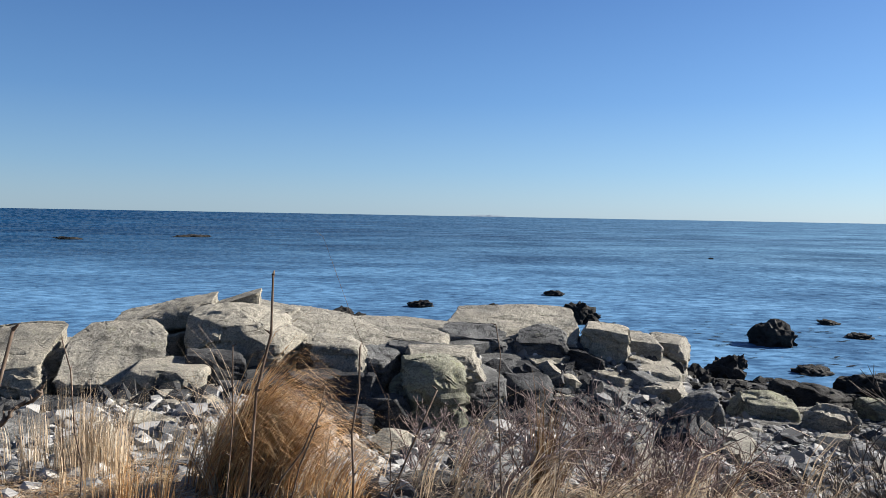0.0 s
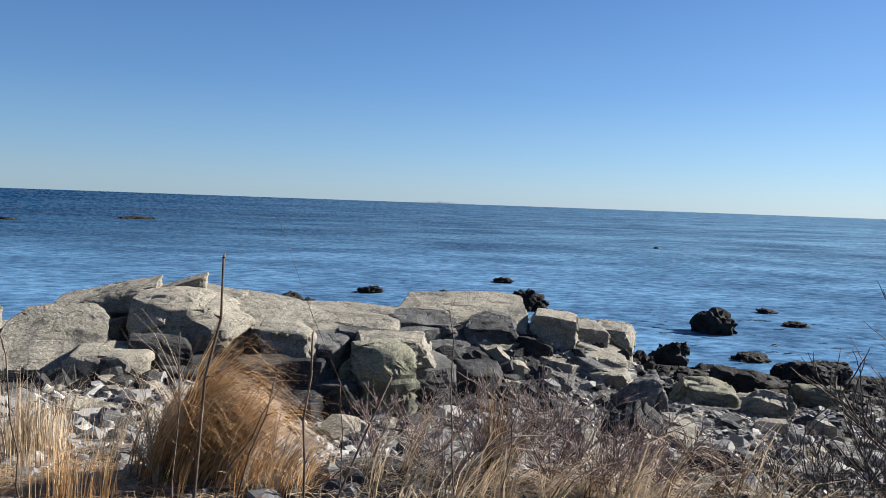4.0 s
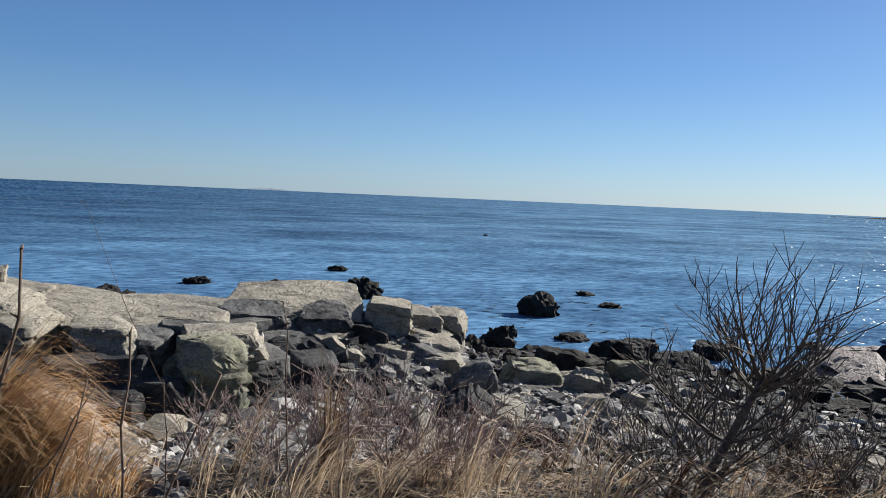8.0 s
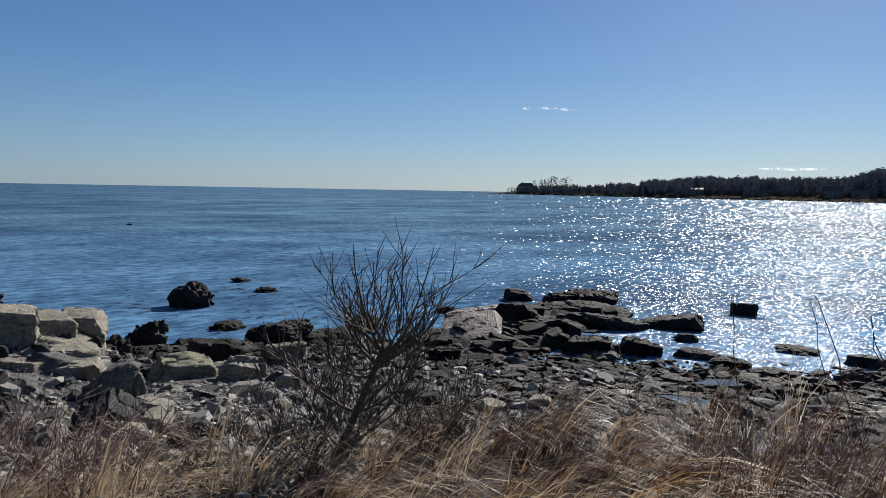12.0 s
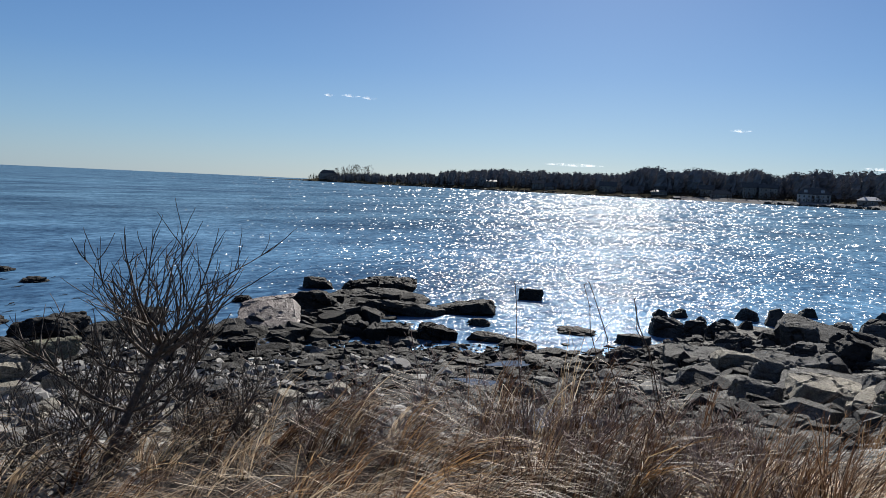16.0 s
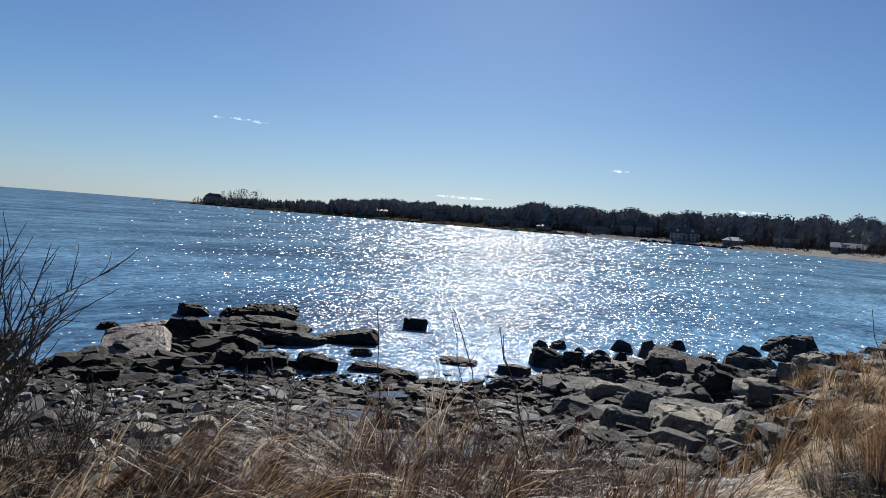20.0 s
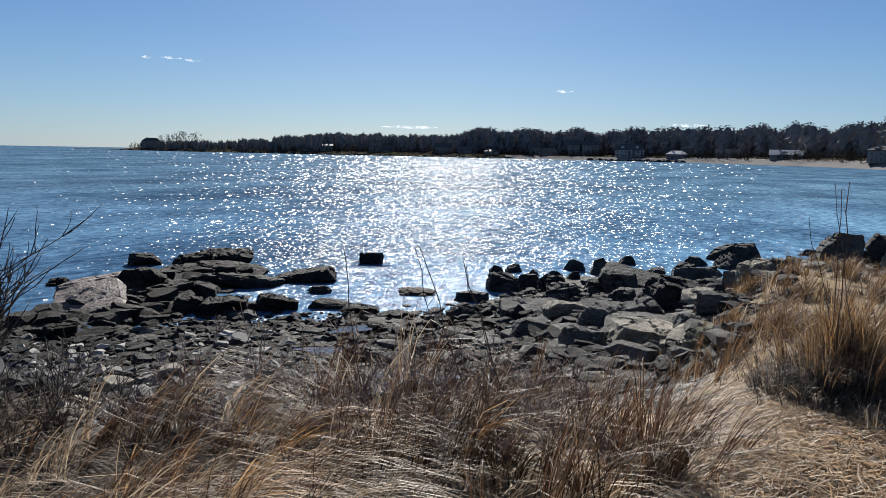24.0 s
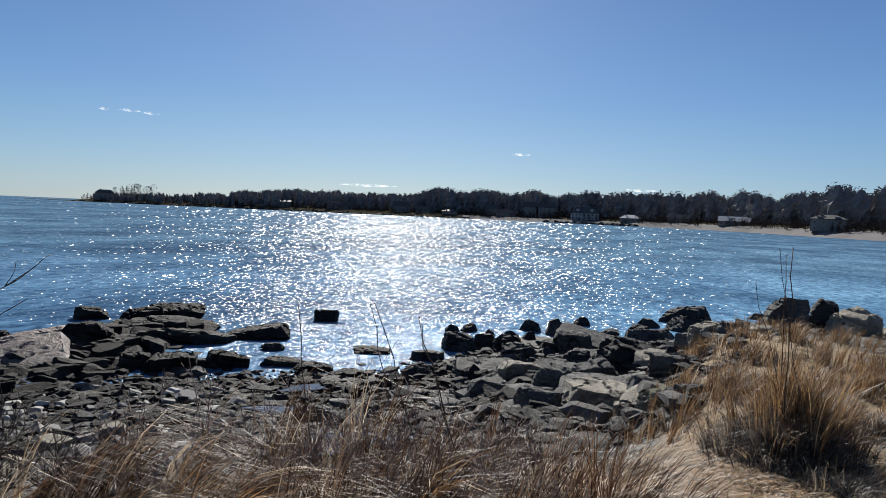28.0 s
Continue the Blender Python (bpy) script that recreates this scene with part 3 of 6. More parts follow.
def ledge(x, y, z, slope_x, slope_y, reach=0.85):
    SITES.append((x, y, z, slope_x, slope_y, reach))


def ledge_block(k, base=0.4):
    x, y, z, sx, sy, reach = SITES[k]
    rng = random.Random(70 + k)
    poly = [Vector((x + reach * rng.uniform(0.85, 1.1) * math.cos(a), y + reach * rng.uniform(0.85, 1.1) * math.sin(a))) for a in (i * math.pi / 4.5 for i in range(9))]
    for j, q in enumerate(SITES):
        if j == k or math.hypot(q[0] - x, q[1] - y) > 3.5:
            continue
        way = Vector((q[0] - x, q[1] - y))
        far, way = way.length, way.normalized()
        lim = far * reach / (reach + q[5]) - 0.018
        out = []
        for i, p in enumerate(poly):
            n = poly[(i + 1) % len(poly)]
            dp, dn = (p - Vector((x, y))).dot(way) - lim, (n - Vector((x, y))).dot(way) - lim
            if dp <= 0:
                out.append(p)
            if dp * dn < 0:
                out.append(p + (n - p) * (dp / (dp - dn)))
        poly = out
        if len(poly) < 3:
            return
    bm = bmesh.new()
    top = [bm.verts.new((p.x - x, p.y - y, z - base + sx * (p.x - x) + sy * (p.y - y))) for p in poly]
    foot = [bm.verts.new(((p.x - x) * 1.08, (p.y - y) * 1.08, 0)) for p in poly]
    bm.faces.new(top)
    bm.faces.new(foot[::-1])
    for i in range(len(poly)):
        j = (i + 1) % len(poly)
        bm.faces.new((foot[i], foot[j], top[j], top[i]))
    for _ in range(5):
        a = rng.uniform(0, 6.283)
        v = Vector((math.cos(a), math.sin(a), rng.uniform(0.5, 1.8))).normalized()
        hi = max(p.co.dot(v) for p in bm.verts)
        bmesh.ops.bisect_plane(bm, geom=bm.verts[:] + bm.edges[:] + bm.faces[:], plane_co=v * (hi - rng.uniform(0.03, 0.14)), plane_no=v, clear_outer=True)
        rim = [e for e in bm.edges if e.is_boundary]
        if rim:
            bmesh.ops.holes_fill(bm, edges=rim, sides=0)
    bmesh.ops.recalc_face_normals(bm, faces=bm.faces[:])
    bmesh.ops.bevel(bm, geom=bm.edges[:], offset=0.022, segments=1, affect="EDGES", clamp_overlap=True)
    bmesh.ops.triangulate(bm, faces=bm.faces[:])
    for _ in range(6):
        long = [e for e in bm.edges if e.calc_length() > 0.075]
        if not long:
            break
        bmesh.ops.subdivide_edges(bm, edges=long, cuts=1)
        bmesh.ops.triangulate(bm, faces=[f for f in bm.faces if len(f.verts) > 3])
    bm.normal_update()
    off = Vector((x, y, 0))
    for v in bm.verts:
        p = v.co + off
        n = 0.045 * noise.fractal(p * 1.4, 0.7, 2.2, 5) + 0.008 * noise.noise(p * 14)
        side = 1 - abs(v.normal.z)
        n -= 0.05 * side * max(0.0, 1 - abs(noise.noise((p.x * 1.2, p.y * 1.2, p.z * 4.5))) / 0.08)
        n -= 0.03 * max(0.0, 1 - abs(noise.noise(p * 0.9 + Vector((3, 0, 0)))) / 0.03)
        v.co += v.normal * n
    # lower blocks darker: the shade of the ledge front put into their material
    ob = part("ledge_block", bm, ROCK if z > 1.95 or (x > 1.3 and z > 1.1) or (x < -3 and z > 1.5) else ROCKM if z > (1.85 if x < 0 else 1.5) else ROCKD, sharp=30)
    ob.location = (x, y, base)
    tagged(ob, "grey weathered bedrock ledge block with a sunlit top" if z > 2.0 else "low grey bedrock block at the ledge foot", "rock", "ledge blocks")


# filler of the bedrock behind and under the large blocks
ledge(-6.19, 9.81, 2.10, 0.0, 0.0, 0.9)
ledge(-5.52, 10.43, 2.05, 0.1, 0.0, 0.9)
ledge(-4.80, 11.43, 2.05, 0.1, 0.0, 0.95)
ledge(-3.49, 12.11, 2.10, -0.1, 0.05, 0.75)
ledge(-2.51, 12.24, 1.92, -0.1, 0.06, 0.85)
ledge(-1.41, 12.57, 1.8, -0.05, 0.05, 0.8)
ledge(-0.71, 12.38, 1.72, -0.1, 0.1, 0.75)
ledge(0.43, 12.89, 1.85, 0.05, 0.1, 0.8)
ledge(0.65, 14.59, 1.85, 0.1, 0.04, 0.9)
ledge(0.83, 12.17, 1.60, 0.0, 0.12, 0.75)
ledge(1.77, 12.48, 1.62, 0.0, 0.1, 0.55)
ledge(3.78, 13.27, 1.45, -0.15, 0.1, 0.6)
ledge(-3.74, 9.17, 1.72, 0.03, 0.05, 0.7)
ledge(-3.17, 9.70, 1.68, 0.0, 0.1, 0.7)
ledge(-2.39, 9.92, 1.70, -0.05, 0.2, 0.65)
ledge(-1.49, 10.09, 1.63, -0.1, 0.2, 0.65)
ledge(0.30, 11.20, 1.64, -0.05, 0.08, 0.7)
ledge(1.16, 11.54, 1.50, -0.1, 0.15, 0.6)
ledge(1.97, 12.14, 1.40, -0.1, 0.15, 0.55)
ledge(2.84, 12.69, 1.42, -0.1, 0.1, 0.65)
for site in range(len(SITES)):
    ledge_block(site)


def slab_block(label, x, y, z, w, d, h, rz, sx, sy, seed, mat, corner=0.18, crown=0.02, batter=0.0, chips=4, wear=1.0):
    """A jointed block of bedrock: a four-sided footprint with broken corners, upright split faces that lean by batter,
    and a weathered top at height z that slopes by sx and sy and rises to a low crown."""
    rng = random.Random(seed)
    poly = []
    for u, v in ((-1, -1), (1, -1), (1, 1), (-1, 1)):
        c = corner * rng.uniform(0.2, 1.2)
        u1, v1 = u * rng.uniform(0.9, 1.05), v * rng.uniform(0.9, 1.05)
        pair = [(u1 * (1 - c), v1), (u1, v1 * (1 - c))]
        poly += pair if u * v < 0 else pair[::-1]
    hw, hd = w / 2, d / 2
    bm = bmesh.new()
    top = [bm.verts.new((u * hw, v * hd, h + sx * u * hw + sy * v * hd)) for u, v in poly]
    foot = [bm.verts.new((u * hw * (1 + batter), v * hd * (1 + batter), 0)) for u, v in poly]
    bm.faces.new(top)
    bm.faces.new(foot[::-1])
    for i in range(len(poly)):
        j = (i + 1) % len(poly)
        bm.faces.new((foot[i], foot[j], top[j], top[i]))
    bmesh.ops.recalc_face_normals(bm, faces=bm.faces[:])
    for _ in range(chips):
        a = rng.uniform(0, 6.283)
        v = Vector((math.cos(a), math.sin(a), rng.uniform(0.2, 1.2))).normalized()
        hi = max(p.co.dot(v) for p in bm.verts)
        bmesh.ops.bisect_plane(bm, geom=bm.verts[:] + bm.edges[:] + bm.faces[:], plane_co=v * (hi - rng.uniform(0.02, 0.13) * min(w, h + 0.3)), plane_no=v, clear_outer=True)
        rim = [e for e in bm.edges if e.is_boundary]
        if rim:
            bmesh.ops.holes_fill(bm, edges=rim, sides=0)
    bmesh.ops.bevel(bm, geom=bm.edges[:], offset=0.02 * wear, segments=1, affect="EDGES", clamp_overlap=True)
    bmesh.ops.triangulate(bm, faces=bm.faces[:])
    cell = 0.07 if max(w, d) < 1.8 else 0.09
    for _ in range(6):
        long = [e for e in bm.edges if e.calc_length() > cell]
        if not long:
            break
        bmesh.ops.subdivide_edges(bm, edges=long, cuts=1)
        bmesh.ops.triangulate(bm, faces=[f for f in bm.faces if len(f.verts) > 3])
    bm.normal_update()
    off = Vector((seed * 1.7, seed * 0.9, 0))
    for v in bm.verts:
        p = v.co + off
        side = min(1.0, max(0.0, 1.15 - abs(v.normal.z) * 1.3))
        n = 0.03 * noise.fractal(p * 1.5, 0.7, 2.2, 4) + 0.006 * noise.noise(p * 15)
        # steps and joints across the split faces
        n += side * 0.10 * (round(2.5 * noise.noise(Vector((p.x * 1.6, p.y * 1.6, p.z * 3.0)))) / 2.5)
        n -= 0.06 * side * max(0.0, 1 - abs(noise.noise((p.x * 1.3, p.y * 1.3, p.z * 2.6 + 4))) / 0.07)
        n -= 0.022 * max(0.0, 1 - abs(noise.noise(Vector((p.x * 0.5, p.y * 1.5, p.z)))) / 0.02)
        v.co += v.normal * n * wear
        r = (v.co.x / hw) ** 2 + (v.co.y / hd) ** 2
        v.co.z += crown * (1 - r) * max(0.0, v.co.z / h)
    ob = part("ledge_block", bm, mat, sharp=32)
    ob.matrix_world = pose(x, y, z - h, 0, 0, rz)
    return tagged(ob, label, "rock", "ledge blocks")


SUNLIT, LOWER = "large pale weathered bedrock block with a sunlit top", "grey split bedrock block below the ledge top"
slab_block(SUNLIT, -5.72, 9.65, 2.18, 0.95, 1.2, 0.9, 10, 0.05, 0.4, 1, ROCK, batter=-0.05, chips=3)
slab_block(SUNLIT, -4.42, 9.75, 2.1, 1.3, 1.15, 0.9, 16, 0.0, 0.62, 2, ROCK, corner=0.2, batter=-0.1, chips=2, crown=0.02)
slab_block("low pale flat block at the ledge foot", -3.65, 9.55, 1.98, 0.95, 0.8, 0.6, 6, -0.04, 0.05, 3, ROCK)
slab_block("rounded grey boulder-like block of the ledge", -3.18, 11.05, 2.42, 1.55, 1.3, 1.25, 10, -0.06, 0.12, 4, ROCK, corner=0.45, crown=0.16, chips=7, wear=1.5)
slab_block("rounded grey block of the ledge", -2.72, 10.85, 2.28, 0.85, 0.9, 1.0, -18, -0.25, 0.1, 5, ROCK, corner=0.3, crown=0.05, chips=5)
slab_block("thick slab of bedrock leaning up out of the ledge", -4.45, 11.6, 2.48, 1.55, 0.9, 0.3, 16, 0.23, 0.10, 6, ROCK, corner=0.12, chips=2, crown=0.02)
slab_block("thin split slab lying on the ledge top", -3.5, 12.0, 2.58, 0.85, 0.5, 0.12, 12, 0.34, 0.05, 7, ROCK, corner=0.8, chips=2, crown=0.0, wear=0.5)
slab_block("thin split slab lying on the ledge top", -3.05, 12.1, 2.46, 1.15, 0.7, 0.20, -8, -0.12, 0.05, 8, ROCK, corner=0.25, chips=2, crown=0.0, wear=0.6)
slab_block("broad smooth slab of the ledge, sunlit", -1.85, 11.7, 2.15, 2.3, 1.4, 0.45, -12, -0.16, 0.24, 9, ROCK, corner=0.25, chips=2, crown=0.03)
# split fronts and low blocks below use darker rock, shade put into their colour
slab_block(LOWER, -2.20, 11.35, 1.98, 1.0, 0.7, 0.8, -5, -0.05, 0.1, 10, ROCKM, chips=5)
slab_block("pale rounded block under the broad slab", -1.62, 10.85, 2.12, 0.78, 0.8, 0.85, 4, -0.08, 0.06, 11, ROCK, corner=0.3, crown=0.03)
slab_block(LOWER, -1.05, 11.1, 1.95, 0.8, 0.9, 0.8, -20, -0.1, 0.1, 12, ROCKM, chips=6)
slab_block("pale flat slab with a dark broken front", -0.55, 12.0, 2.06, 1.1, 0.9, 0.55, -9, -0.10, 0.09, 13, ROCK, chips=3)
slab_block("broken block of the ledge front, coloured dark for its shade", -0.45, 11.45, 1.98, 0.95, 0.7, 0.75, 7, -0.08, 0.05, 14, ROCKM, chips=6)
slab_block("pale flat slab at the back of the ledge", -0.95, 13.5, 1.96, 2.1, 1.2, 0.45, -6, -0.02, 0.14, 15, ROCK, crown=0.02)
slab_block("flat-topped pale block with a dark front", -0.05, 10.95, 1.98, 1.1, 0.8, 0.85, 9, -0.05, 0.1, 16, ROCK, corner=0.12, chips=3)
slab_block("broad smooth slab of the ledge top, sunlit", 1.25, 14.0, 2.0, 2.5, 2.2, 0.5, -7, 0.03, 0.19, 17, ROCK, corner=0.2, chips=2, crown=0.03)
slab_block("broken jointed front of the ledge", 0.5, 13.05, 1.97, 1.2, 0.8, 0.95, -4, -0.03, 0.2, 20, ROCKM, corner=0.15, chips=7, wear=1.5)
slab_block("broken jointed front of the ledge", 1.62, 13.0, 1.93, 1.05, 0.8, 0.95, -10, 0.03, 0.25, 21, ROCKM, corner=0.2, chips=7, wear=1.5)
slab_block("recessed block of the ledge front, dark tone standing for shade", 2.22, 13.0, 1.8, 0.5, 0.7, 0.7, 6, 0.0, 0.2, 22, ROCKD, corner=0.2, chips=5)
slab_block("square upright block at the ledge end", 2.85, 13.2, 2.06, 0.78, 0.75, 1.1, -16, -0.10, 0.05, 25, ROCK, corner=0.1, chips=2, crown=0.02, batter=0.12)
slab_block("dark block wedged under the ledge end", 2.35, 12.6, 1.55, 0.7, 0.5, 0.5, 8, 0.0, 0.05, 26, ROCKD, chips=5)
slab_block("stepped low block at the ledge end", 3.55, 13.75, 1.78, 0.95, 0.9, 0.7, -10, -0.05, 0.08, 27, ROCK, chips=4)
slab_block("stepped low block at the ledge end", 4.25, 14.1, 1.72, 0.75, 0.8, 0.75, -22, -0.04, 0.08, 28, ROCK, chips=4, batter=0.1)
slab_block("low pale slab at the ledge end", 3.45, 13.0, 1.42, 1.3, 0.8, 0.4, -12, -0.06, 0.12, 29, ROCK, chips=4)
slab_block("pale lichened boulder leaning against the ledge", -0.15, 9.95, 1.98, 0.85, 0.65, 1.05, 15, -0.1, 0.25, 30, ROCKL, corner=0.4, crown=0.05, chips=6, wear=1.4)

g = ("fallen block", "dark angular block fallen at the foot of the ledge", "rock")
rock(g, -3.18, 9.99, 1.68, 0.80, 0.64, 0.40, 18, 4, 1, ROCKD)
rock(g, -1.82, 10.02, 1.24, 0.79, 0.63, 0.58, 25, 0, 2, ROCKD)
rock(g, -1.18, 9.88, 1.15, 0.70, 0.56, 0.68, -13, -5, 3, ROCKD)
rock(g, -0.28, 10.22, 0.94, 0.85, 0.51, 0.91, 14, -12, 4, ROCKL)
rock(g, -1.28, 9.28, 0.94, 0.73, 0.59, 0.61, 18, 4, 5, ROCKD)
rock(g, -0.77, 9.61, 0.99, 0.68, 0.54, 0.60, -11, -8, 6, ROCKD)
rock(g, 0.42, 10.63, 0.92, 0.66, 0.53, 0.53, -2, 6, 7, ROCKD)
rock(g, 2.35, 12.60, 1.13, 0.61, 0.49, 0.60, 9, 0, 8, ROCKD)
rock(g, -4.06, 6.71, 1.74, 0.67, 0.53, 0.32, 31, 0, 9, ROCKM)
g = ("seaweed rock", "dark wet rock covered with seaweed, in shallow water", "rock")
rock(g, 4.95, 27.97, -0.02, 1.58, 1.26, 0.78, -10, 0, 10, WEED)
rock(g, -3.53, 25.10, -0.01, 1.62, 1.29, 0.70, 8, 0, 11, WEED)
rock(g, 1.40, 27.48, -0.01, 1.68, 1.17, 0.65, -3, 0, 12, WEED)
rock(g, -1.17, 32.02, 0.01, 1.12, 1.01, 0.28, 2, 0, 13, WEED)
rock(g, 5.46, 37.65, 0.01, 1.10, 1.10, 0.24, -8, 0, 14, WEED)
rock(g, 10.55, 23.90, -0.01, 1.5, 1.35, 0.66, -24, 0, 15, WEED)
rock(g, 14.95, 28.84, 0.01, 0.80, 0.72, 0.17, -27, 0, 16, WEED)
rock(g, 9.70, 19.40, 0.01, 0.93, 0.84, 0.20, -27, 0, 17, WEED)
rock(g, 7.17, 23.44, 0.01, 0.85, 0.76, 0.20, -17, 0, 18, WEED)
rock(g, 14.31, 25.52, 0.01, 0.90, 0.81, 0.15, -29, 0, 19, WEED)
rock(g, 26.79, 75.28, 0.01, 0.49, 0.49, 0.16, -20, 0, 20, WEED)
rock(g, -39.21, 111.20, 0.00, 5.93, 2.37, 0.32, 19, 0, 21, WEED)
rock(g, -49.13, 94.80, 0.01, 3.75, 1.50, 0.27, 27, 0, 22, WEED)
rock(g, 7.07, 18.61, -0.00, 0.92, 0.74, 0.48, -21, 0, 23, WEED)
rock(g, 7.90, 19.96, 0.00, 0.63, 0.50, 0.35, -22, 0, 24, WEED)
rock(g, 5.89, 17.43, -0.00, 0.90, 0.72, 0.48, -19, 0, 25, WEED)
rock(g, 19.87, 7.54, 0.01, 1.16, 0.93, 0.12, -69, 0, 26, WEED)
rock(g, 16.67, 17.69, 0.01, 0.67, 0.60, 0.18, -43, 0, 27, WEED)
rock(g, 18.81, 10.17, 0.01, 0.69, 0.55, 0.17, -62, 0, 28, WEED)
g = ("shore rock", "grey broken rock lying on the upper shore", "rock")
rock(g, 3.94, 11.21, 0.69, 0.92, 0.74, 0.68, -4, -8, 29, ROCKM)
rock(g, 3.10, 9.29, 0.93, 0.81, 0.65, 0.55, -28, 6, 30, ROCKD)
rock(g, 3.67, 9.29, 0.94, 0.53, 0.43, 0.38, -22, 4, 31, ROCK)
rock(g, 5.39, 12.52, 0.52, 1.19, 0.95, 0.56, -23, 0, 32, ROCKL)
rock(g, 7.05, 14.05, 0.32, 1.58, 1.26, 0.56, -27, 5, 33, WEED)
rock(g, 6.08, 11.50, 0.59, 0.71, 0.57, 0.47, -18, -10, 34, ROCK)
rock(g, 3.35, 7.56, 1.12, 0.46, 0.37, 0.32, -24, 0, 35, ROCKD)
rock(g, 3.29, 12.48, 1.04, 0.99, 0.79, 0.36, -15, 4, 36, ROCKM)
rock(g, 3.61, 12.25, 0.90, 1.18, 0.82, 0.36, -6, 0, 37, ROCK)
rock(g, 2.57, 12.04, 0.99, 0.85, 0.68, 0.35, -27, 4, 38, ROCKM)
rock(g, 9.72, 17.11, -0.11, 1.06, 0.85, 0.53, -30, 0, 39, WEED)
rock(g, 6.17, 12.57, 0.51, 0.42, 0.33, 0.31, -26, 0, 40, ROCK)
rock(g, 9.73, 16.41, -0.04, 1.49, 1.19, 0.59, -31, 0, 41, WEED)
rock(g, 10.66, 15.44, 0.03, 1.43, 1.15, 0.40, -35, 3, 42, WEED)
rock(g, 12.46, 16.78, -0.16, 1.12, 0.90, 0.53, -37, 0, 43, WEED)
rock(g, 6.12, 11.58, 0.57, 0.71, 0.57, 0.54, -28, 0, 44, ROCK)
rock(g, 7.75, 13.06, 0.35, 0.94, 0.75, 0.53, -31, 0, 45, ROCKL)
rock(g, 3.43, 7.50, 1.12, 0.59, 0.47, 0.37, -25, 0, 46, ROCKD)
g = ("tidal ledge", "dark layered rock ledge standing in the shallow tide", "rock")
ob = slab_block("broad wet reddish slab tilted out of the tide", 14.15, 13.95, 0.36, 1.75, 1.5, 0.62, -46, 0.12, 0.38, 50, SLICK, corner=0.25, chips=4, crown=0.02)
ob.name, ob["group"] = "tidal_ledge", "tidal ledges"
rock(g, 17.07, 16.53, -0.12, 1.98, 1.19, 0.44, -46, -4, 51, SLICK)
rock(g, 16.56, 14.54, -0.22, 1.34, 1.07, 0.97, -49, 0, 52, WEED)
rock(g, 20.83, 18.18, -0.14, 1.01, 0.91, 0.55, -49, 0, 53, WEED)
rock(g, 21.47, 16.70, -0.14, 1.32, 1.06, 0.58, -52, -3, 54, WEED)
rock(g, 22.48, 15.98, -0.15, 1.76, 1.05, 0.60, -50, 2, 55, WEED)
rock(g, 19.20, 15.31, -0.14, 1.64, 1.15, 0.54, -51, 4, 56, WEED)
rock(g, 20.51, 14.34, -0.11, 2.14, 1.28, 0.41, -55, 3, 57, WEED)
rock(g, 18.93, 12.65, -0.11, 2.41, 1.21, 0.41, -56, 3, 58, WEED)
rock(g, 20.30, 11.49, -0.13, 1.75, 1.05, 0.50, -61, -2, 59, WEED)
rock(g, 17.12, 13.76, -0.11, 1.99, 1.39, 0.42, -51, 4, 60, WEED)
rock(g, 15.49, 11.10, -0.15, 1.14, 0.80, 0.60, -54, 4, 61, WEED)
rock(g, 15.29, 11.86, -0.13, 0.80, 0.56, 0.50, -42, 0, 62, WEED)
rock(g, 16.43, 10.19, -0.14, 0.92, 0.64, 0.54, -48, 8, 63, WEED)
rock(g, 16.06, 10.58, -0.09, 0.71, 0.57, 0.29, -57, 0, 64, WEED)
rock(g, 15.21, 10.40, -0.07, 0.91, 0.63, 0.23, -56, 3, 65, ROCKM)
rock(g, 24.54, 11.21, -0.13, 0.80, 0.64, 0.53, -65, -2, 66, WEED)
rock(g, 11.70, 12.25, -0.04, 0.55, 0.44, 0.50, -44, 0, 67, WEED)
rock(g, 15.24, 12.80, -0.10, 0.28, 0.22, 0.35, -50, 0, 68, WEED)
rock(g, 17.17, 9.03, -0.09, 0.97, 0.68, 0.29, -62, 3, 69, WEED)
rock(g, 16.91, 7.98, -0.09, 0.86, 0.60, 0.29, -65, 0, 70, WEED)
rock(g, 16.90, 6.82, -0.07, 0.98, 0.59, 0.21, -68, 2, 71, WEED)
rock(g, 12.27, 4.38, 0.34, 0.60, 0.48, 0.37, -70, 0, 72, ROCKD)
rock(g, 11.00, 4.97, 0.44, 0.74, 0.60, 0.46, -56, 4, 73, ROCKD)
g = ("pointed rock", "dark pointed rock standing at the water edge", "rock")
rock(g, 24.39, 6.48, -0.14, 0.56, 0.50, 0.54, -75, 0, 74, ROCKD)
rock(g, 24.94, 5.99, -0.12, 0.59, 0.53, 0.47, -56, 0, 75, ROCKD)
rock(g, 26.27, 4.10, -0.15, 0.73, 0.58, 0.63, -81, 8, 76, ROCKD)
rock(g, 25.76, 3.09, -0.19, 0.91, 0.64, 0.83, -83, -14, 77, ROCKD)
rock(g, 28.63, 2.51, -0.13, 0.63, 0.57, 0.52, -75, 0, 78, ROCKD)
rock(g, 29.74, 0.05, -0.13, 0.86, 0.69, 0.51, -90, 4, 79, ROCKD)
rock(g, 24.19, 3.79, -0.11, 0.45, 0.40, 0.48, -81, 0, 80, ROCKD)
rock(g, 27.28, -0.48, -0.16, 0.71, 0.57, 0.55, -91, -8, 81, ROCKD)
rock(g, 24.44, 5.18, -0.13, 0.46, 0.41, 0.40, -78, 6, 82, ROCKD)
rock(g, 34.75, -4.48, -0.15, 0.96, 0.77, 0.49, -97, 0, 83, ROCKD)
g = ("jumbled rock", "angular grey rock in a jumbled heap along the shore", "rock")
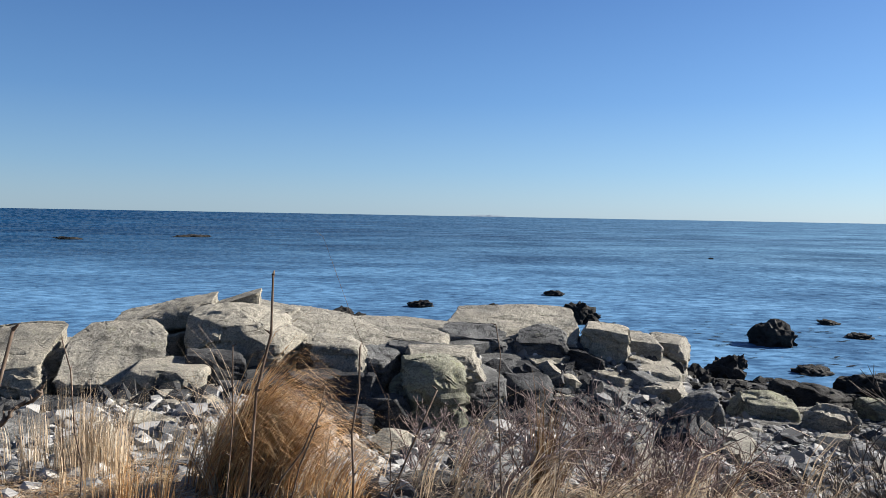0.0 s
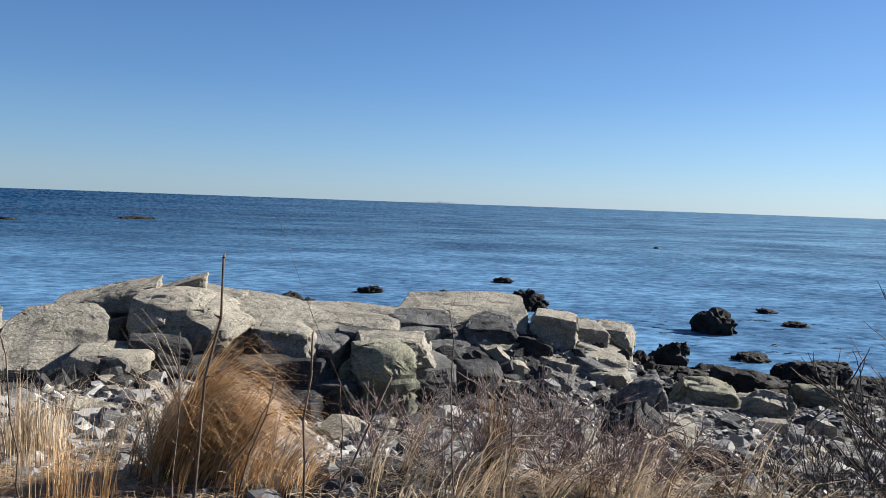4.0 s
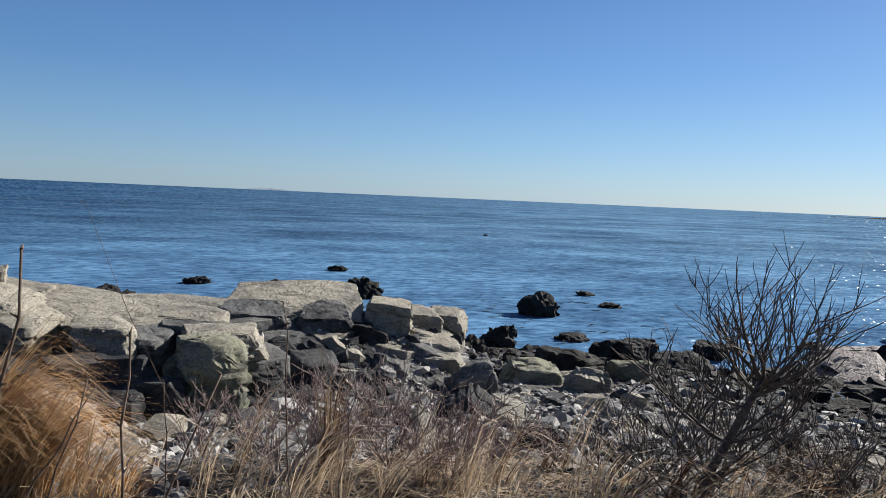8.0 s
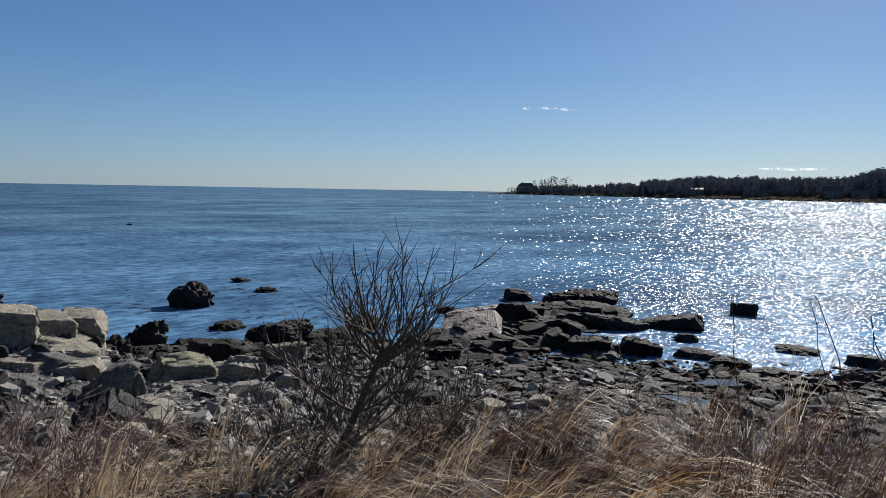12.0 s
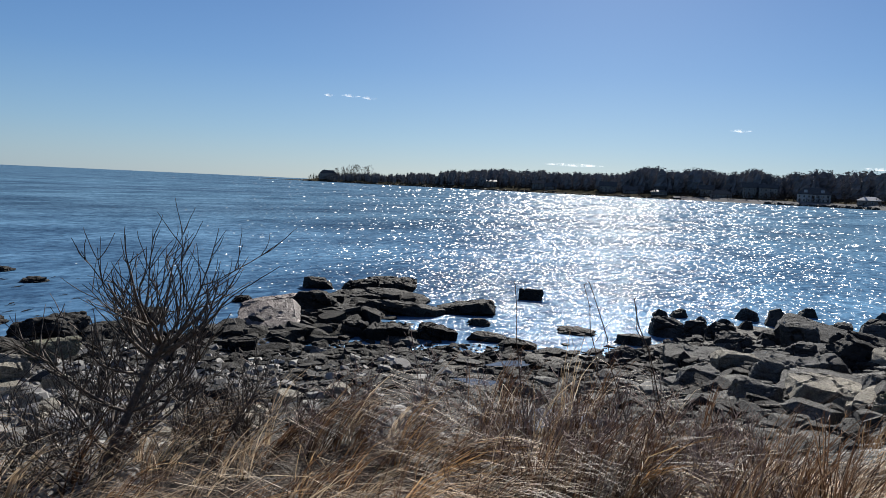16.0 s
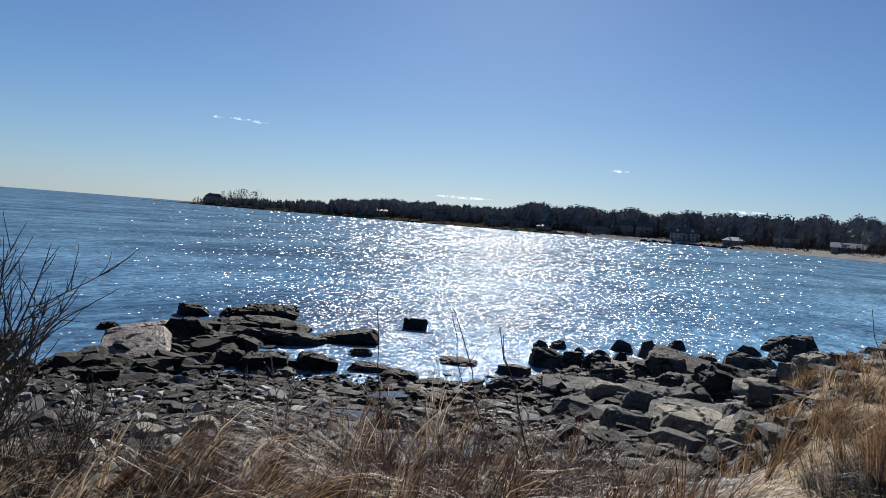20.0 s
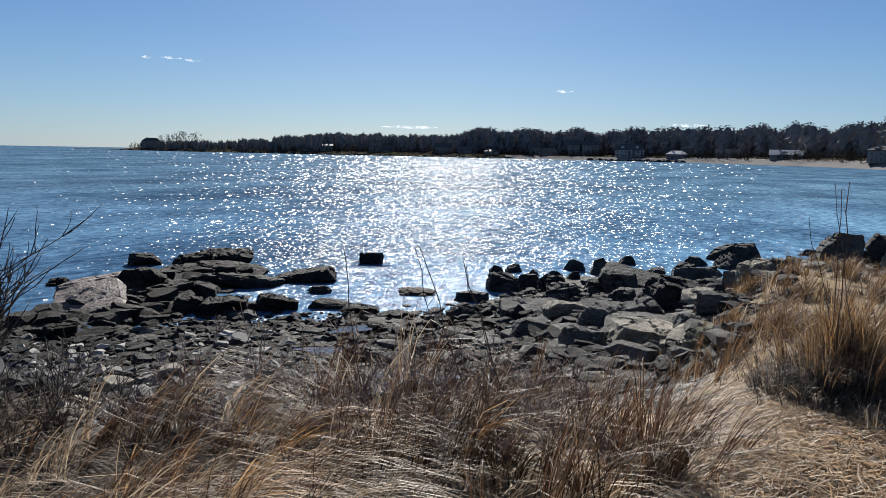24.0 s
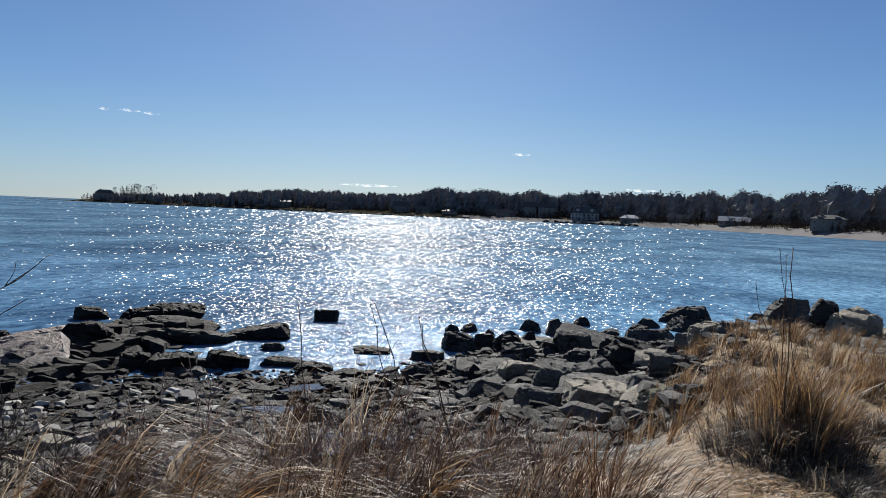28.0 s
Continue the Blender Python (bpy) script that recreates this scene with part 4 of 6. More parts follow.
rock(g, 21.40, 5.42, -0.21, 0.94, 0.75, 0.77, -66, 4, 84, ROCKD)
rock(g, 21.83, 4.70, -0.13, 0.80, 0.64, 0.62, -78, 4, 85, ROCKD)
rock(g, 21.35, 3.93, -0.01, 0.83, 0.58, 0.73, -70, -10, 86, ROCKD)
rock(g, 18.90, 3.12, 0.35, 0.96, 0.58, 0.46, -81, 0, 87, ROCKD)
rock(g, 19.63, 2.44, 0.35, 0.69, 0.49, 0.52, -83, 12, 88, ROCKD)
rock(g, 19.05, 1.61, 0.34, 0.76, 0.45, 1.01, -85, -18, 89, ROCKM)
rock(g, 21.61, 1.18, 0.10, 0.92, 0.83, 0.89, -67, 6, 90, ROCKD)
rock(g, 15.77, 0.46, 0.77, 1.27, 1.02, 0.91, -73, 10, 91, ROCKD)
rock(g, 26.86, 0.43, -0.17, 0.94, 0.75, 0.57, -89, 0, 92, ROCKD)
rock(g, 31.94, -1.40, -0.24, 1.98, 1.19, 0.94, -93, -6, 93, ROCKD)
rock(g, 29.37, -1.41, -0.22, 1.51, 1.06, 0.81, -83, 6, 94, ROCKD)
rock(g, 26.29, 0.00, -0.13, 1.47, 1.03, 0.53, -90, 2, 95, ROCKM)
rock(g, 14.55, -1.11, 1.81, 0.72, 0.58, 0.44, -94, 0, 96, ROCK)
rock(g, 11.39, -0.55, 1.81, 0.76, 0.61, 0.39, -93, 2, 97, ROCKM)
rock(g, 16.95, -0.26, 1.09, 0.77, 0.61, 0.39, -91, -6, 98, ROCKD)
rock(g, 14.35, 2.35, 0.79, 0.82, 0.65, 0.51, -76, 6, 99, ROCK)
rock(g, 12.97, 1.49, 1.02, 0.69, 0.55, 0.49, -83, 4, 100, ROCKM)
rock(g, 14.60, 0.84, 0.89, 0.86, 0.69, 0.50, -87, -6, 101, ROCKM)
rock(g, 11.38, 0.57, 1.23, 1.17, 0.94, 0.39, -87, 2, 102, ROCK)
rock(g, 11.23, -0.20, 1.58, 0.81, 0.57, 0.28, -91, 6, 103, ROCKM)
rock(g, 9.25, -0.24, 1.75, 0.46, 0.28, 0.36, -66, -24, 104, ROCKL)
rock(g, 9.94, 0.11, 1.50, 0.47, 0.37, 0.23, -89, 0, 105, ROCK)
rock(g, 10.89, 1.48, 1.22, 0.67, 0.53, 0.38, -92, 0, 106, ROCKM)
rock(g, 16.51, 3.68, 0.38, 1.05, 0.84, 0.42, -77, 3, 107, ROCKM)
rock(g, 12.97, 2.61, 0.80, 0.80, 0.64, 0.39, -79, 3, 108, ROCKM)
rock(g, 19.56, 5.83, -0.13, 0.93, 0.75, 0.38, -73, 3, 109, ROCKD)
rock(g, 17.16, 5.25, -0.03, 0.88, 0.70, 0.43, -73, 0, 110, ROCKD)
rock(g, 17.03, 1.50, 0.68, 0.65, 0.52, 0.44, -71, 0, 111, ROCKD)
rock(g, 14.62, -0.74, 1.59, 0.44, 0.35, 0.44, -93, 5, 112, ROCKM)
HEAP = "broad pale slab lying in the shore heap"
# the large slab's dark colour stands for shadow on its facing side
for args in ((HEAP, 12.6, 0.6, 1.36, 0.95, 1.5, 0.34, 6, 0.10, 0.04, 131, ROCKM), (HEAP, 14.7, 1.6, 1.10, 0.95, 1.35, 0.36, -12, 0.14, 0.02, 132, ROCKM),
             (HEAP, 17.2, 1.1, 0.98, 0.9, 1.2, 0.45, 14, 0.12, -0.06, 133, ROCKM), ("large dark slab tilted out of the shore heap", 20.2, 1.35, 0.88, 1.5, 2.2, 0.9, -6, 0.1, 0.2, 134, ROCKD),
             ("large dark slab tilted out of the shore heap", 18.6, 0.15, 0.95, 1.3, 1.7, 0.6, 10, 0.14, 0.12, 135, ROCKD), (HEAP, 15.3, -0.45, 1.42, 0.9, 1.3, 0.3, -8, 0.1, 0.05, 136, ROCK),
             ("long narrow pale slab leaning in the shore heap", 11.0, -0.12, 1.72, 2.2, 0.3, 0.2, -14, -0.02, 0.1, 137, ROCK), (HEAP, 16.3, 3.4, 0.72, 1.0, 1.4, 0.34, 20, 0.12, 0.0, 138, ROCKM)):
    ob = slab_block(*args, corner=0.22, chips=3)
    ob.name, ob["group"] = "shore_rock", "shore rocks in the heap"
g = ("headland rock", "large grey boulder beside the dry grass headland", "rock")
rock(g, 13.93, -1.45, 2.03, 0.70, 0.49, 0.33, -96, 0, 113, ROCKM)
rock(g, 14.13, -1.99, 2.06, 0.71, 0.50, 0.28, -88, 0, 114, ROCK)
rock(g, 16.80, -2.75, 1.80, 0.95, 0.8, 0.80, -98, 6, 115, ROCKM)
rock(g, 17.10, -3.45, 1.75, 0.70, 0.6, 0.85, -99, 6, 116, ROCKD)
rock(g, 16.60, -3.95, 1.80, 1.15, 0.9, 0.72, -101, -6, 117, ROCK)
rock(g, 16.90, -5.10, 1.75, 1.20, 1.0, 0.75, -102, -6, 118, ROCK)
rock(g, 15.60, -1.75, 1.72, 1.35, 0.8, 0.36, -92, 0, 119, ROCK)
rock(g, 16.40, -0.95, 1.15, 1.10, 0.8, 0.62, -92, 0, 120, ROCKM)


# ---- shattered rock and shingle ----
def stone_template(seed, flat, angular):
    if angular:
        bm = rock_mesh(1.0, 0.75, flat, seed + 500, 9, skin=0, low=0.5)
        bmesh.ops.translate(bm, verts=bm.verts[:], vec=(0, 0, -flat * 0.4))
    else:
        bm = bmesh.new()
        bmesh.ops.create_icosphere(bm, subdivisions=1, radius=0.5)
        rng = random.Random(seed)
        for v in bm.verts:
            v.co = Vector((v.co.x * rng.uniform(0.8, 1.15), v.co.y * rng.uniform(0.6, 0.95), v.co.z * flat * rng.uniform(0.7, 1.2)))
    bm.verts.index_update()
    vs = np.array([v.co[:] for v in bm.verts])
    fs = np.array([[v.index for v in f.verts] for f in bm.faces])
    bm.free()
    return vs, fs


ROUND = [stone_template(i, 0.45 + 0.1 * (i % 4), False) for i in range(6)]
FLATS = [stone_template(i + 30, 0.14 + 0.05 * (i % 4), True) for i in range(10)]
SHARDS = [stone_template(i, 0.3 + 0.1 * (i % 4), True) for i in range(10)]


def scatter(name, label, category, count, place, lo, hi, mat, seed, shapes=None, power=3, kind="stuff"):
    shapes = shapes or ROUND
    rng = np.random.default_rng(seed)
    vs, fs, base = [], [], 0
    for i in range(count):
        x, y = place(rng)
        s = lo + (hi - lo) * rng.random() ** power
        tv, tf = shapes[i % len(shapes)]
        lie = 0.14 if shapes[0] is FLATS[0] else 0.35
        rot = np.array(Euler((rng.normal(0, lie), rng.normal(0, lie), rng.uniform(0, 6.3))).to_matrix())
        v = tv @ rot.T * s
        vs.append(v + [x, y, on_ground(x, y) + s * 0.06])
        fs.append(tf + base)
        base += len(tv)
    ob = part(name, mesh_of(name, np.concatenate(vs).tolist(), np.concatenate(fs).tolist(), mat), mat)
    return tagged(ob, label, category, kind=kind)


def fan(az0, az1, r0, r1):
    def pick(rng):
        a, r = np.radians(rng.uniform(az0, az1)), r0 + (r1 - r0) * rng.random() ** 0.8
        return r * np.sin(a), r * np.cos(a)
    return pick


def pebble_material():
    m, n, l, b = material("pebbles", 0.8, 0.15)
    isl = n.new("ShaderNodeNewGeometry").outputs["Random Per Island"]
    col = ramp(n, l, isl, (0, (0.06, 0.06, 0.062)), (0.35, (0.17, 0.168, 0.165)), (0.75, (0.28, 0.272, 0.258)), (1, (0.43, 0.41, 0.375)))
    f = noise_tex(n, l, n.new("ShaderNodeNewGeometry").outputs["Position"], 45, 4, 0.7)
    l.new(mix(n, l, 0.5, col, ramp(n, l, f, (0.3, (0.5, 0.5, 0.5)), (0.7, (1, 1, 1))), "MULTIPLY"), b.inputs["Base Color"])
    bump(n, l, b, f, 0.5, 0.01)
    return m


PEBBLES = pebble_material()
def reef(rng):
    k = rng.random()
    return 12.6 + 7.4 * k + rng.normal(0, 0.8), 13.2 + 1.4 * k + rng.normal(0, 1.0)


scatter("shingle", "loose grey and pale beach pebbles", "pebbles", 15000, fan(-36, 46, 6.0, 14.5), 0.03, 0.2, PEBBLES, 11)
scatter("shingle", "loose grey and pale beach pebbles", "pebbles", 4500, fan(1, 38, 4.2, 6.6), 0.025, 0.13, PEBBLES, 22)
scatter("shingle", "pale and grey stones strewn over the bank", "pebbles", 2000, fan(-36, -2, 4.2, 8.6), 0.03, 0.24, PEBBLES, 23)
scatter("shingle", "loose dark grey stones on the shingle", "pebbles", 1500, fan(-30, 60, 7, 17), 0.1, 0.38, PEBBLES, 15, SHARDS)
scatter("tidal_stones", "dark wet stones along the tide line", "stones", 2600, fan(18, 78, 13, 20), 0.06, 0.34, WEED, 12, SHARDS, 4)
scatter("tidal_slabs", "flat dark slabs and stones above the tide", "stones", 2600, fan(40, 80, 7.5, 19), 0.07, 0.42, WEED, 20, FLATS, 4)
scatter("tidal_slabs", "flat dark slabs and stones above the tide", "stones", 1800, fan(40, 80, 7, 13), 0.06, 0.3, WEED, 16, FLATS, 4)
scatter("reef_slabs", "dark layered slabs of the tidal reef", "stones", 420, reef, 0.2, 0.8, WEED, 21, FLATS + SHARDS, 2)
scatter("tidal_slabs", "flat grey slabs and stones above the tide", "stones", 260, fan(42, 82, 7, 14), 0.06, 0.3, ROCKM, 19, FLATS, 4)
scatter("broken_rock", "broken angular grey rock on the shore", "stones", 800, fan(74, 97, 7, 20), 0.08, 0.42, ROCKM, 13, FLATS, 4)
scatter("broken_rock", "broken dark rock on the shore", "stones", 1200, fan(70, 97, 7, 23), 0.07, 0.42, ROCKD, 17, SHARDS, 4)


def ledge_foot(rng):
    """The broken slope in front of the ledge blocks."""
    k, out = rng.random(), rng.uniform(0.9, 2.6)
    return -7.5 + 9.5 * k + 0.33 * out, 10.1 + 3.2 * k - 0.95 * out


scatter("fallen_shards", "dark angular shards below the ledge", "stones", 850, ledge_foot, 0.1, 0.5, ROCKD, 14, SHARDS, 2)
scatter("fallen_shards", "grey angular shards below the ledge", "stones", 170, ledge_foot, 0.1, 0.45, ROCK, 18, SHARDS, 2)


KELP = plain("wet_kelp", [(0.006, 0.006, 0.006), (0.016, 0.015, 0.013)], 8, 0.9, 0.02)


def single_stones(name, count, place, lo, hi, mat, shapes, seed, power=2):
    """Stones large enough to tell apart, each its own part of the ground, on shared meshes."""
    rng = np.random.default_rng(seed)
    meshes, lie = [], 6 if shapes is FLATS else 14
    for tv, tf in shapes:
        me = mesh_of(name, tv.tolist(), tf.tolist(), mat)
        meshes.append(me)
    for i in range(count):
        x, y = place(rng)
        size = lo + (hi - lo) * rng.random() ** power
        ob = part(name, meshes[i % len(meshes)], mat, ground)
        ob.matrix_world = pose(x, y, on_ground(x, y) + size * 0.1, rng.normal(0, lie), rng.normal(0, lie), rng.uniform(0, 360)) @ Matrix.Scale(size, 4)


single_stones("stone", 150, fan(-30, 58, 6.3, 12), 0.16, 0.5, ROCK, SHARDS, 41)
single_stones("stone", 110, fan(0, 58, 6.5, 14), 0.16, 0.45, ROCKD, SHARDS, 42)
single_stones("slab", 190, fan(44, 84, 7, 17), 0.15, 0.5, WEED, FLATS, 43)
single_stones("slab", 110, fan(60, 96, 7.5, 16), 0.2, 0.7, ROCKM, FLATS, 44)


def floating_weed():
    """Ragged dark fronds lying on the shallow water."""
    rng = np.random.default_rng(51)
    vs, fs = [], []
    for _ in range(190):
        a, r = np.radians(rng.uniform(4, 36)), rng.uniform(19, 31)
        cx, cy, ln, turn, b0 = r * np.sin(a), r * np.cos(a), rng.uniform(0.06, 0.3), rng.normal(0.15, 0.3), len(vs)
        for k in range(7):
            q = 6.283 * k / 7
            u, v = ln * math.cos(q) * rng.uniform(0.5, 1.2), 0.16 * ln * math.sin(q) * rng.uniform(0.4, 1.4)
            vs.append((cx + u * math.cos(turn) - v * math.sin(turn), cy + u * math.sin(turn) + v * math.cos(turn), 0.012 + 0.012 * rng.random()))
        fs.append(tuple(range(b0, b0 + 7)))
    return tagged(part("floating_seaweed", mesh_of("floating_seaweed", vs, fs, KELP), KELP), "dark brown seaweed floating on the shallows", "seaweed", kind="stuff")


floating_weed()


def pool_material():
    m, n, l, b = material("pool_water", 0.08, 0.5)
    geo = n.new("ShaderNodeNewGeometry").outputs["Position"]
    f = noise_tex(n, l, geo, 6, 4, 0.6)
    l.new(ramp(n, l, f, (0.35, (0.03, 0.032, 0.03)), (0.65, (0.09, 0.085, 0.075))), b.inputs["Base Color"])
    bump(n, l, b, f, 0.15, 0.02)
    return m


POOL = pool_material()
for k, (x, y, z, r) in enumerate(((8.74, 3.9, 0.98, 0.42), (9.7, 3.9, 0.86, 0.5), (9.61, 3.29, 0.92, 0.32), (12.6, 13.0, 0.09, 0.9), (12.3, 12.3, 0.13, 0.7), (14.0, 6.69, 0.33, 0.45), (11.2, 5.9, 0.66, 0.4), (14.9, 12.3, 0.06, 0.8))):
    rng = random.Random(300 + k)
    vs = [(0, 0, 0)] + [(r * (1 + 0.35 * math.sin(3 * a + k)) * rng.uniform(0.8, 1.1) * math.cos(a), 0.6 * r * rng.uniform(0.75, 1.1) * math.sin(a), 0) for a in (i * 0.2856 for i in range(22))]
    ob = part("tide_pool", mesh_of("tide_pool", vs, [(0, i, i % 22 + 1) for i in range(1, 23)], POOL), POOL)
    ob.matrix_world = pose(x, y, max(z, on_ground(x, y) + 0.03), 0, 0, -50 + rng.uniform(-20, 20))
    tagged(ob, "shallow still pool of sea water among stones", "pool", "tide pools")


# ---- dry grass ----
def blades(count, place, length, lean, curl, width, seed, spread=0.5, fan_out=0.35, segs=5, tuft=9):
    """Verts and faces of tapering blades that rise and droop along lean, gathered in wisps of about tuft blades."""
    rng = np.random.default_rng(seed)
    vs, fs = [], []
    for i in range(count):
        if i % tuft == 0:
            wx, wy = place(rng)
            wa, wl, wb, wr, wk = rng.uniform(0, 6.28), rng.uniform(0.5, 1.1), rng.uniform(0.5, 1.5), rng.random(), rng.uniform(0.5, 1.4)
        loose = 0.25 if rng.random() < 0.8 else 1.0
        x, y = wx + rng.normal(0, 0.022), wy + rng.normal(0, 0.022)
        z = on_ground(x, y) - 0.02
        ln = length * (wl * rng.uniform(0.75, 1.08) if loose < 1 else rng.uniform(0.45, 1.15))
        ax, ay = (x - place.mid[0]) / place.size[0], (y - place.mid[1]) / place.size[1]
        ln *= 1 - 0.3 * min(1.0, ax * ax + ay * ay)
        a = wa + rng.normal(0, 1.3 * loose)
        reach, push = spread * (wr + rng.normal(0, 0.3 * loose)), wk * rng.uniform(0.8, 1.2)
        ox, oy = math.cos(a) * reach + lean[0] * push + ax * fan_out, math.sin(a) * reach + lean[1] * push + ay * fan_out
        half = width * rng.uniform(0.5, 1.3)
        hx, hy = -math.sin(a + 0.5) * half, math.cos(a + 0.5) * half
        tip, bend = len(vs), curl * wb * rng.uniform(0.85, 1.15)
        for k in range(segs + 1):
            f = k / segs
            q = 1 - f * 0.9
            vs.append((x - hx * q, y - hy * q, z))
            vs.append((x + hx * q, y + hy * q, z))
            up, go = max(-1.3, 1.0 - bend * f * f * 1.6), 0.35 + f * bend
            size = ln / segs / math.sqrt((ox * go) ** 2 + (oy * go) ** 2 + up * up)
            x, y, z = x + ox * go * size, y + oy * go * size, z + up * size
        fs += [(tip + 2 * k, tip + 2 * k + 1, tip + 2 * k + 3, tip + 2 * k + 2) for k in range(segs)]
    return vs, fs


def blob(cx, cy, rx, ry):
    def pick(rng):
        a, r = rng.uniform(0, 6.283), min(1.6, abs(rng.normal(0, 0.62)))
        return cx + rx * r * math.cos(a), cy + ry * r * math.sin(a)
    pick.mid, pick.size = (cx, cy), (rx, ry)
    return pick


def clump(name, label, place, sets, seed, fan_out=0.35):
    """One grass clump: an empty at its base with one part for each kind of blade."""
    root = tagged(new(name), label, "grass", "dry grass clumps")
    for k, (pname, count, length, lean, curl, width, spread, mat) in enumerate(sets):
        v, f = blades(count, place, length, lean, curl, width, seed * 10 + k, spread, fan_out)
        tagged(part(pname, mesh_of(pname, v, f, mat), mat, root), kind="stuff")
    return root


# lean to the right as seen from the camera's spot at the origin
def right_of(az, k):
    return (k * math.cos(radians(az)), -k * math.sin(radians(az)))


def swept(az, k):
    """Leans blades to the camera's right and toward it, to fit their sweep in view."""
    x, y = right_of(az, k)
    return (x - 0.55 * k * math.sin(radians(az)), y - 0.55 * k * math.cos(radians(az)))


def spot(az, r):
    return r * math.sin(radians(az)), r * math.cos(radians(az))


clump("grass_clump", "tall golden dry grass clump drooping in the wind", blob(-1.36, 4.75, 0.22, 0.2),
      [("foliage", 1600, 1.22, (0.46, -0.05), 1.6, 0.0052, 0.12, GOLD), ("amber_foliage", 500, 1.0, (0.42, -0.05), 1.4, 0.005, 0.14, AMBER), ("pale_foliage", 110, 1.2, (-0.3, -0.1), 1.2, 0.005, 0.4, STRAW)], 1, 0.12)
clump("grass_clump", "golden dry grass spilling from the tall clump", blob(-1.08, 4.62, 0.14, 0.14),
      [("foliage", 420, 1.0, (0.62, -0.1), 1.5, 0.005, 0.12, GOLD), ("pale_foliage", 60, 1.0, (0.7, -0.15), 1.4, 0.005, 0.3, STRAW)], 4, 0.1)
clump("grass_clump", "pale thin standing straw among stones", blob(-2.6, 5.3, 1.0, 0.7),
      [("foliage", 800, 0.72, (0.1, 0), 0.6, 0.0038, 0.4, STRAW)], 2)
clump("grass_clump", "pale thin standing straw among stones", blob(-1.9, 4.2, 0.7, 0.4),
      [("foliage", 260, 0.5, (0.1, 0), 0.6, 0.003, 0.4, GOLD)], 3)
# grass along the edge of the bank: sparse straw over the shingle, a swept drift, then a dark russet bed
for k, az in enumerate(range(-4, 88, 5)):
    bed = az > 62
    r = (4.9 if az > 30 else 4.6) + 0.35 * math.sin(k * 2.3)
    tall = (1.1 if 40 < az < 74 else 0.95) * (0.85 + 0.3 * math.sin(k * 4.1) ** 2)
    n = 230 if bed else 150 if az > 48 else 60 if az > 33 else 12
    cx, cy = spot(az, r)
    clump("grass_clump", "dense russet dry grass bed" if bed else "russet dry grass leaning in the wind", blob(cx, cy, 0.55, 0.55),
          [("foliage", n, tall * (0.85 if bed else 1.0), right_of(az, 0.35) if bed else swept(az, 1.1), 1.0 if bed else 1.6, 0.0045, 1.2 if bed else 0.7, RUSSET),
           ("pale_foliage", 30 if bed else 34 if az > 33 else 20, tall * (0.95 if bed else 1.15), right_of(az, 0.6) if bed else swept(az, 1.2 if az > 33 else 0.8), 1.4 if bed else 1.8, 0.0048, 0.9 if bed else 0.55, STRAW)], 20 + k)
for k, az in enumerate(range(4, 90, 6)):
    bed = az > 64
    cx, cy = spot(az + 2 * math.sin(k * 5), 4.0 + 0.35 * math.sin(k * 3.7))
    clump("grass_clump", "low russet grass on the bank" if bed else "long pale grass blades swept low by wind", blob(cx, cy, 0.5, 0.5),
          [("foliage", 34 if bed else 70 if az > 46 else 34 if az > 33 else 22, 1.0, swept(az, 1.4 if az > 33 else 0.9), 1.9, 0.0045, 0.6, GOLD if k % 3 == 0 and az > 30 else STRAW),
           ("russet_foliage", 220 if bed else 130 if az > 46 else 50 if az > 33 else 10, 0.9, right_of(az, 0.4) if bed else swept(az, 1.1), 1.0 if bed else 1.5, 0.0042, 1.2 if bed else 0.8, RUSSET)], 50 + k)
for k, az in enumerate(range(36, 68, 7)):
    cx, cy = spot(az, 3.3)
    clump("grass_clump", "golden matted grass swept low on the bank", blob(cx, cy, 0.5, 0.4),
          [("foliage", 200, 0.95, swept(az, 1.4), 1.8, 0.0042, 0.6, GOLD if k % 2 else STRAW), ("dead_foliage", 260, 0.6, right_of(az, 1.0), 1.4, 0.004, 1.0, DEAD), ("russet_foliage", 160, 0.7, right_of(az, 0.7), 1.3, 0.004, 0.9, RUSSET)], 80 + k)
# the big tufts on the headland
clump("grass_tuft", "large grass tuft with golden tips and broken base coloured as shaded", blob(6.25, -1.15, 0.38, 0.42),
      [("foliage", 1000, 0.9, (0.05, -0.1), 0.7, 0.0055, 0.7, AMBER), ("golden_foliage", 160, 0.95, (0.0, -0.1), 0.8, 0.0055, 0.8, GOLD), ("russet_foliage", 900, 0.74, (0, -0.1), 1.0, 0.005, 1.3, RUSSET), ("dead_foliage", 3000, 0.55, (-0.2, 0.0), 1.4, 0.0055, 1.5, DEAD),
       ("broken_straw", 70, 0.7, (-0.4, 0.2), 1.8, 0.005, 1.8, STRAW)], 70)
# dark blades added on the camera side as the tuft's shaded base
clump("grass_tuft", "dark matted grass at a tuft foot, added for its shaded base", blob(5.85, -1.0, 0.42, 0.4),
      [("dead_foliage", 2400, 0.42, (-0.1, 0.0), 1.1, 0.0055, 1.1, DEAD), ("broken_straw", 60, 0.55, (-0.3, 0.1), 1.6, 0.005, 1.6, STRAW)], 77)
clump("grass_tuft", "golden grass tuft beside grey boulders", blob(8.9, -2.7, 0.9, 0.7),
      [("foliage", 1400, 0.66, (0.0, -0.15), 0.8, 0.006, 0.9, AMBER), ("russet_foliage", 900, 0.55, (0, -0.1), 1.0, 0.006, 1.2, RUSSET), ("dead_foliage", 500, 0.4, (0, 0), 1.4, 0.0055, 1.0, DEAD)], 71)
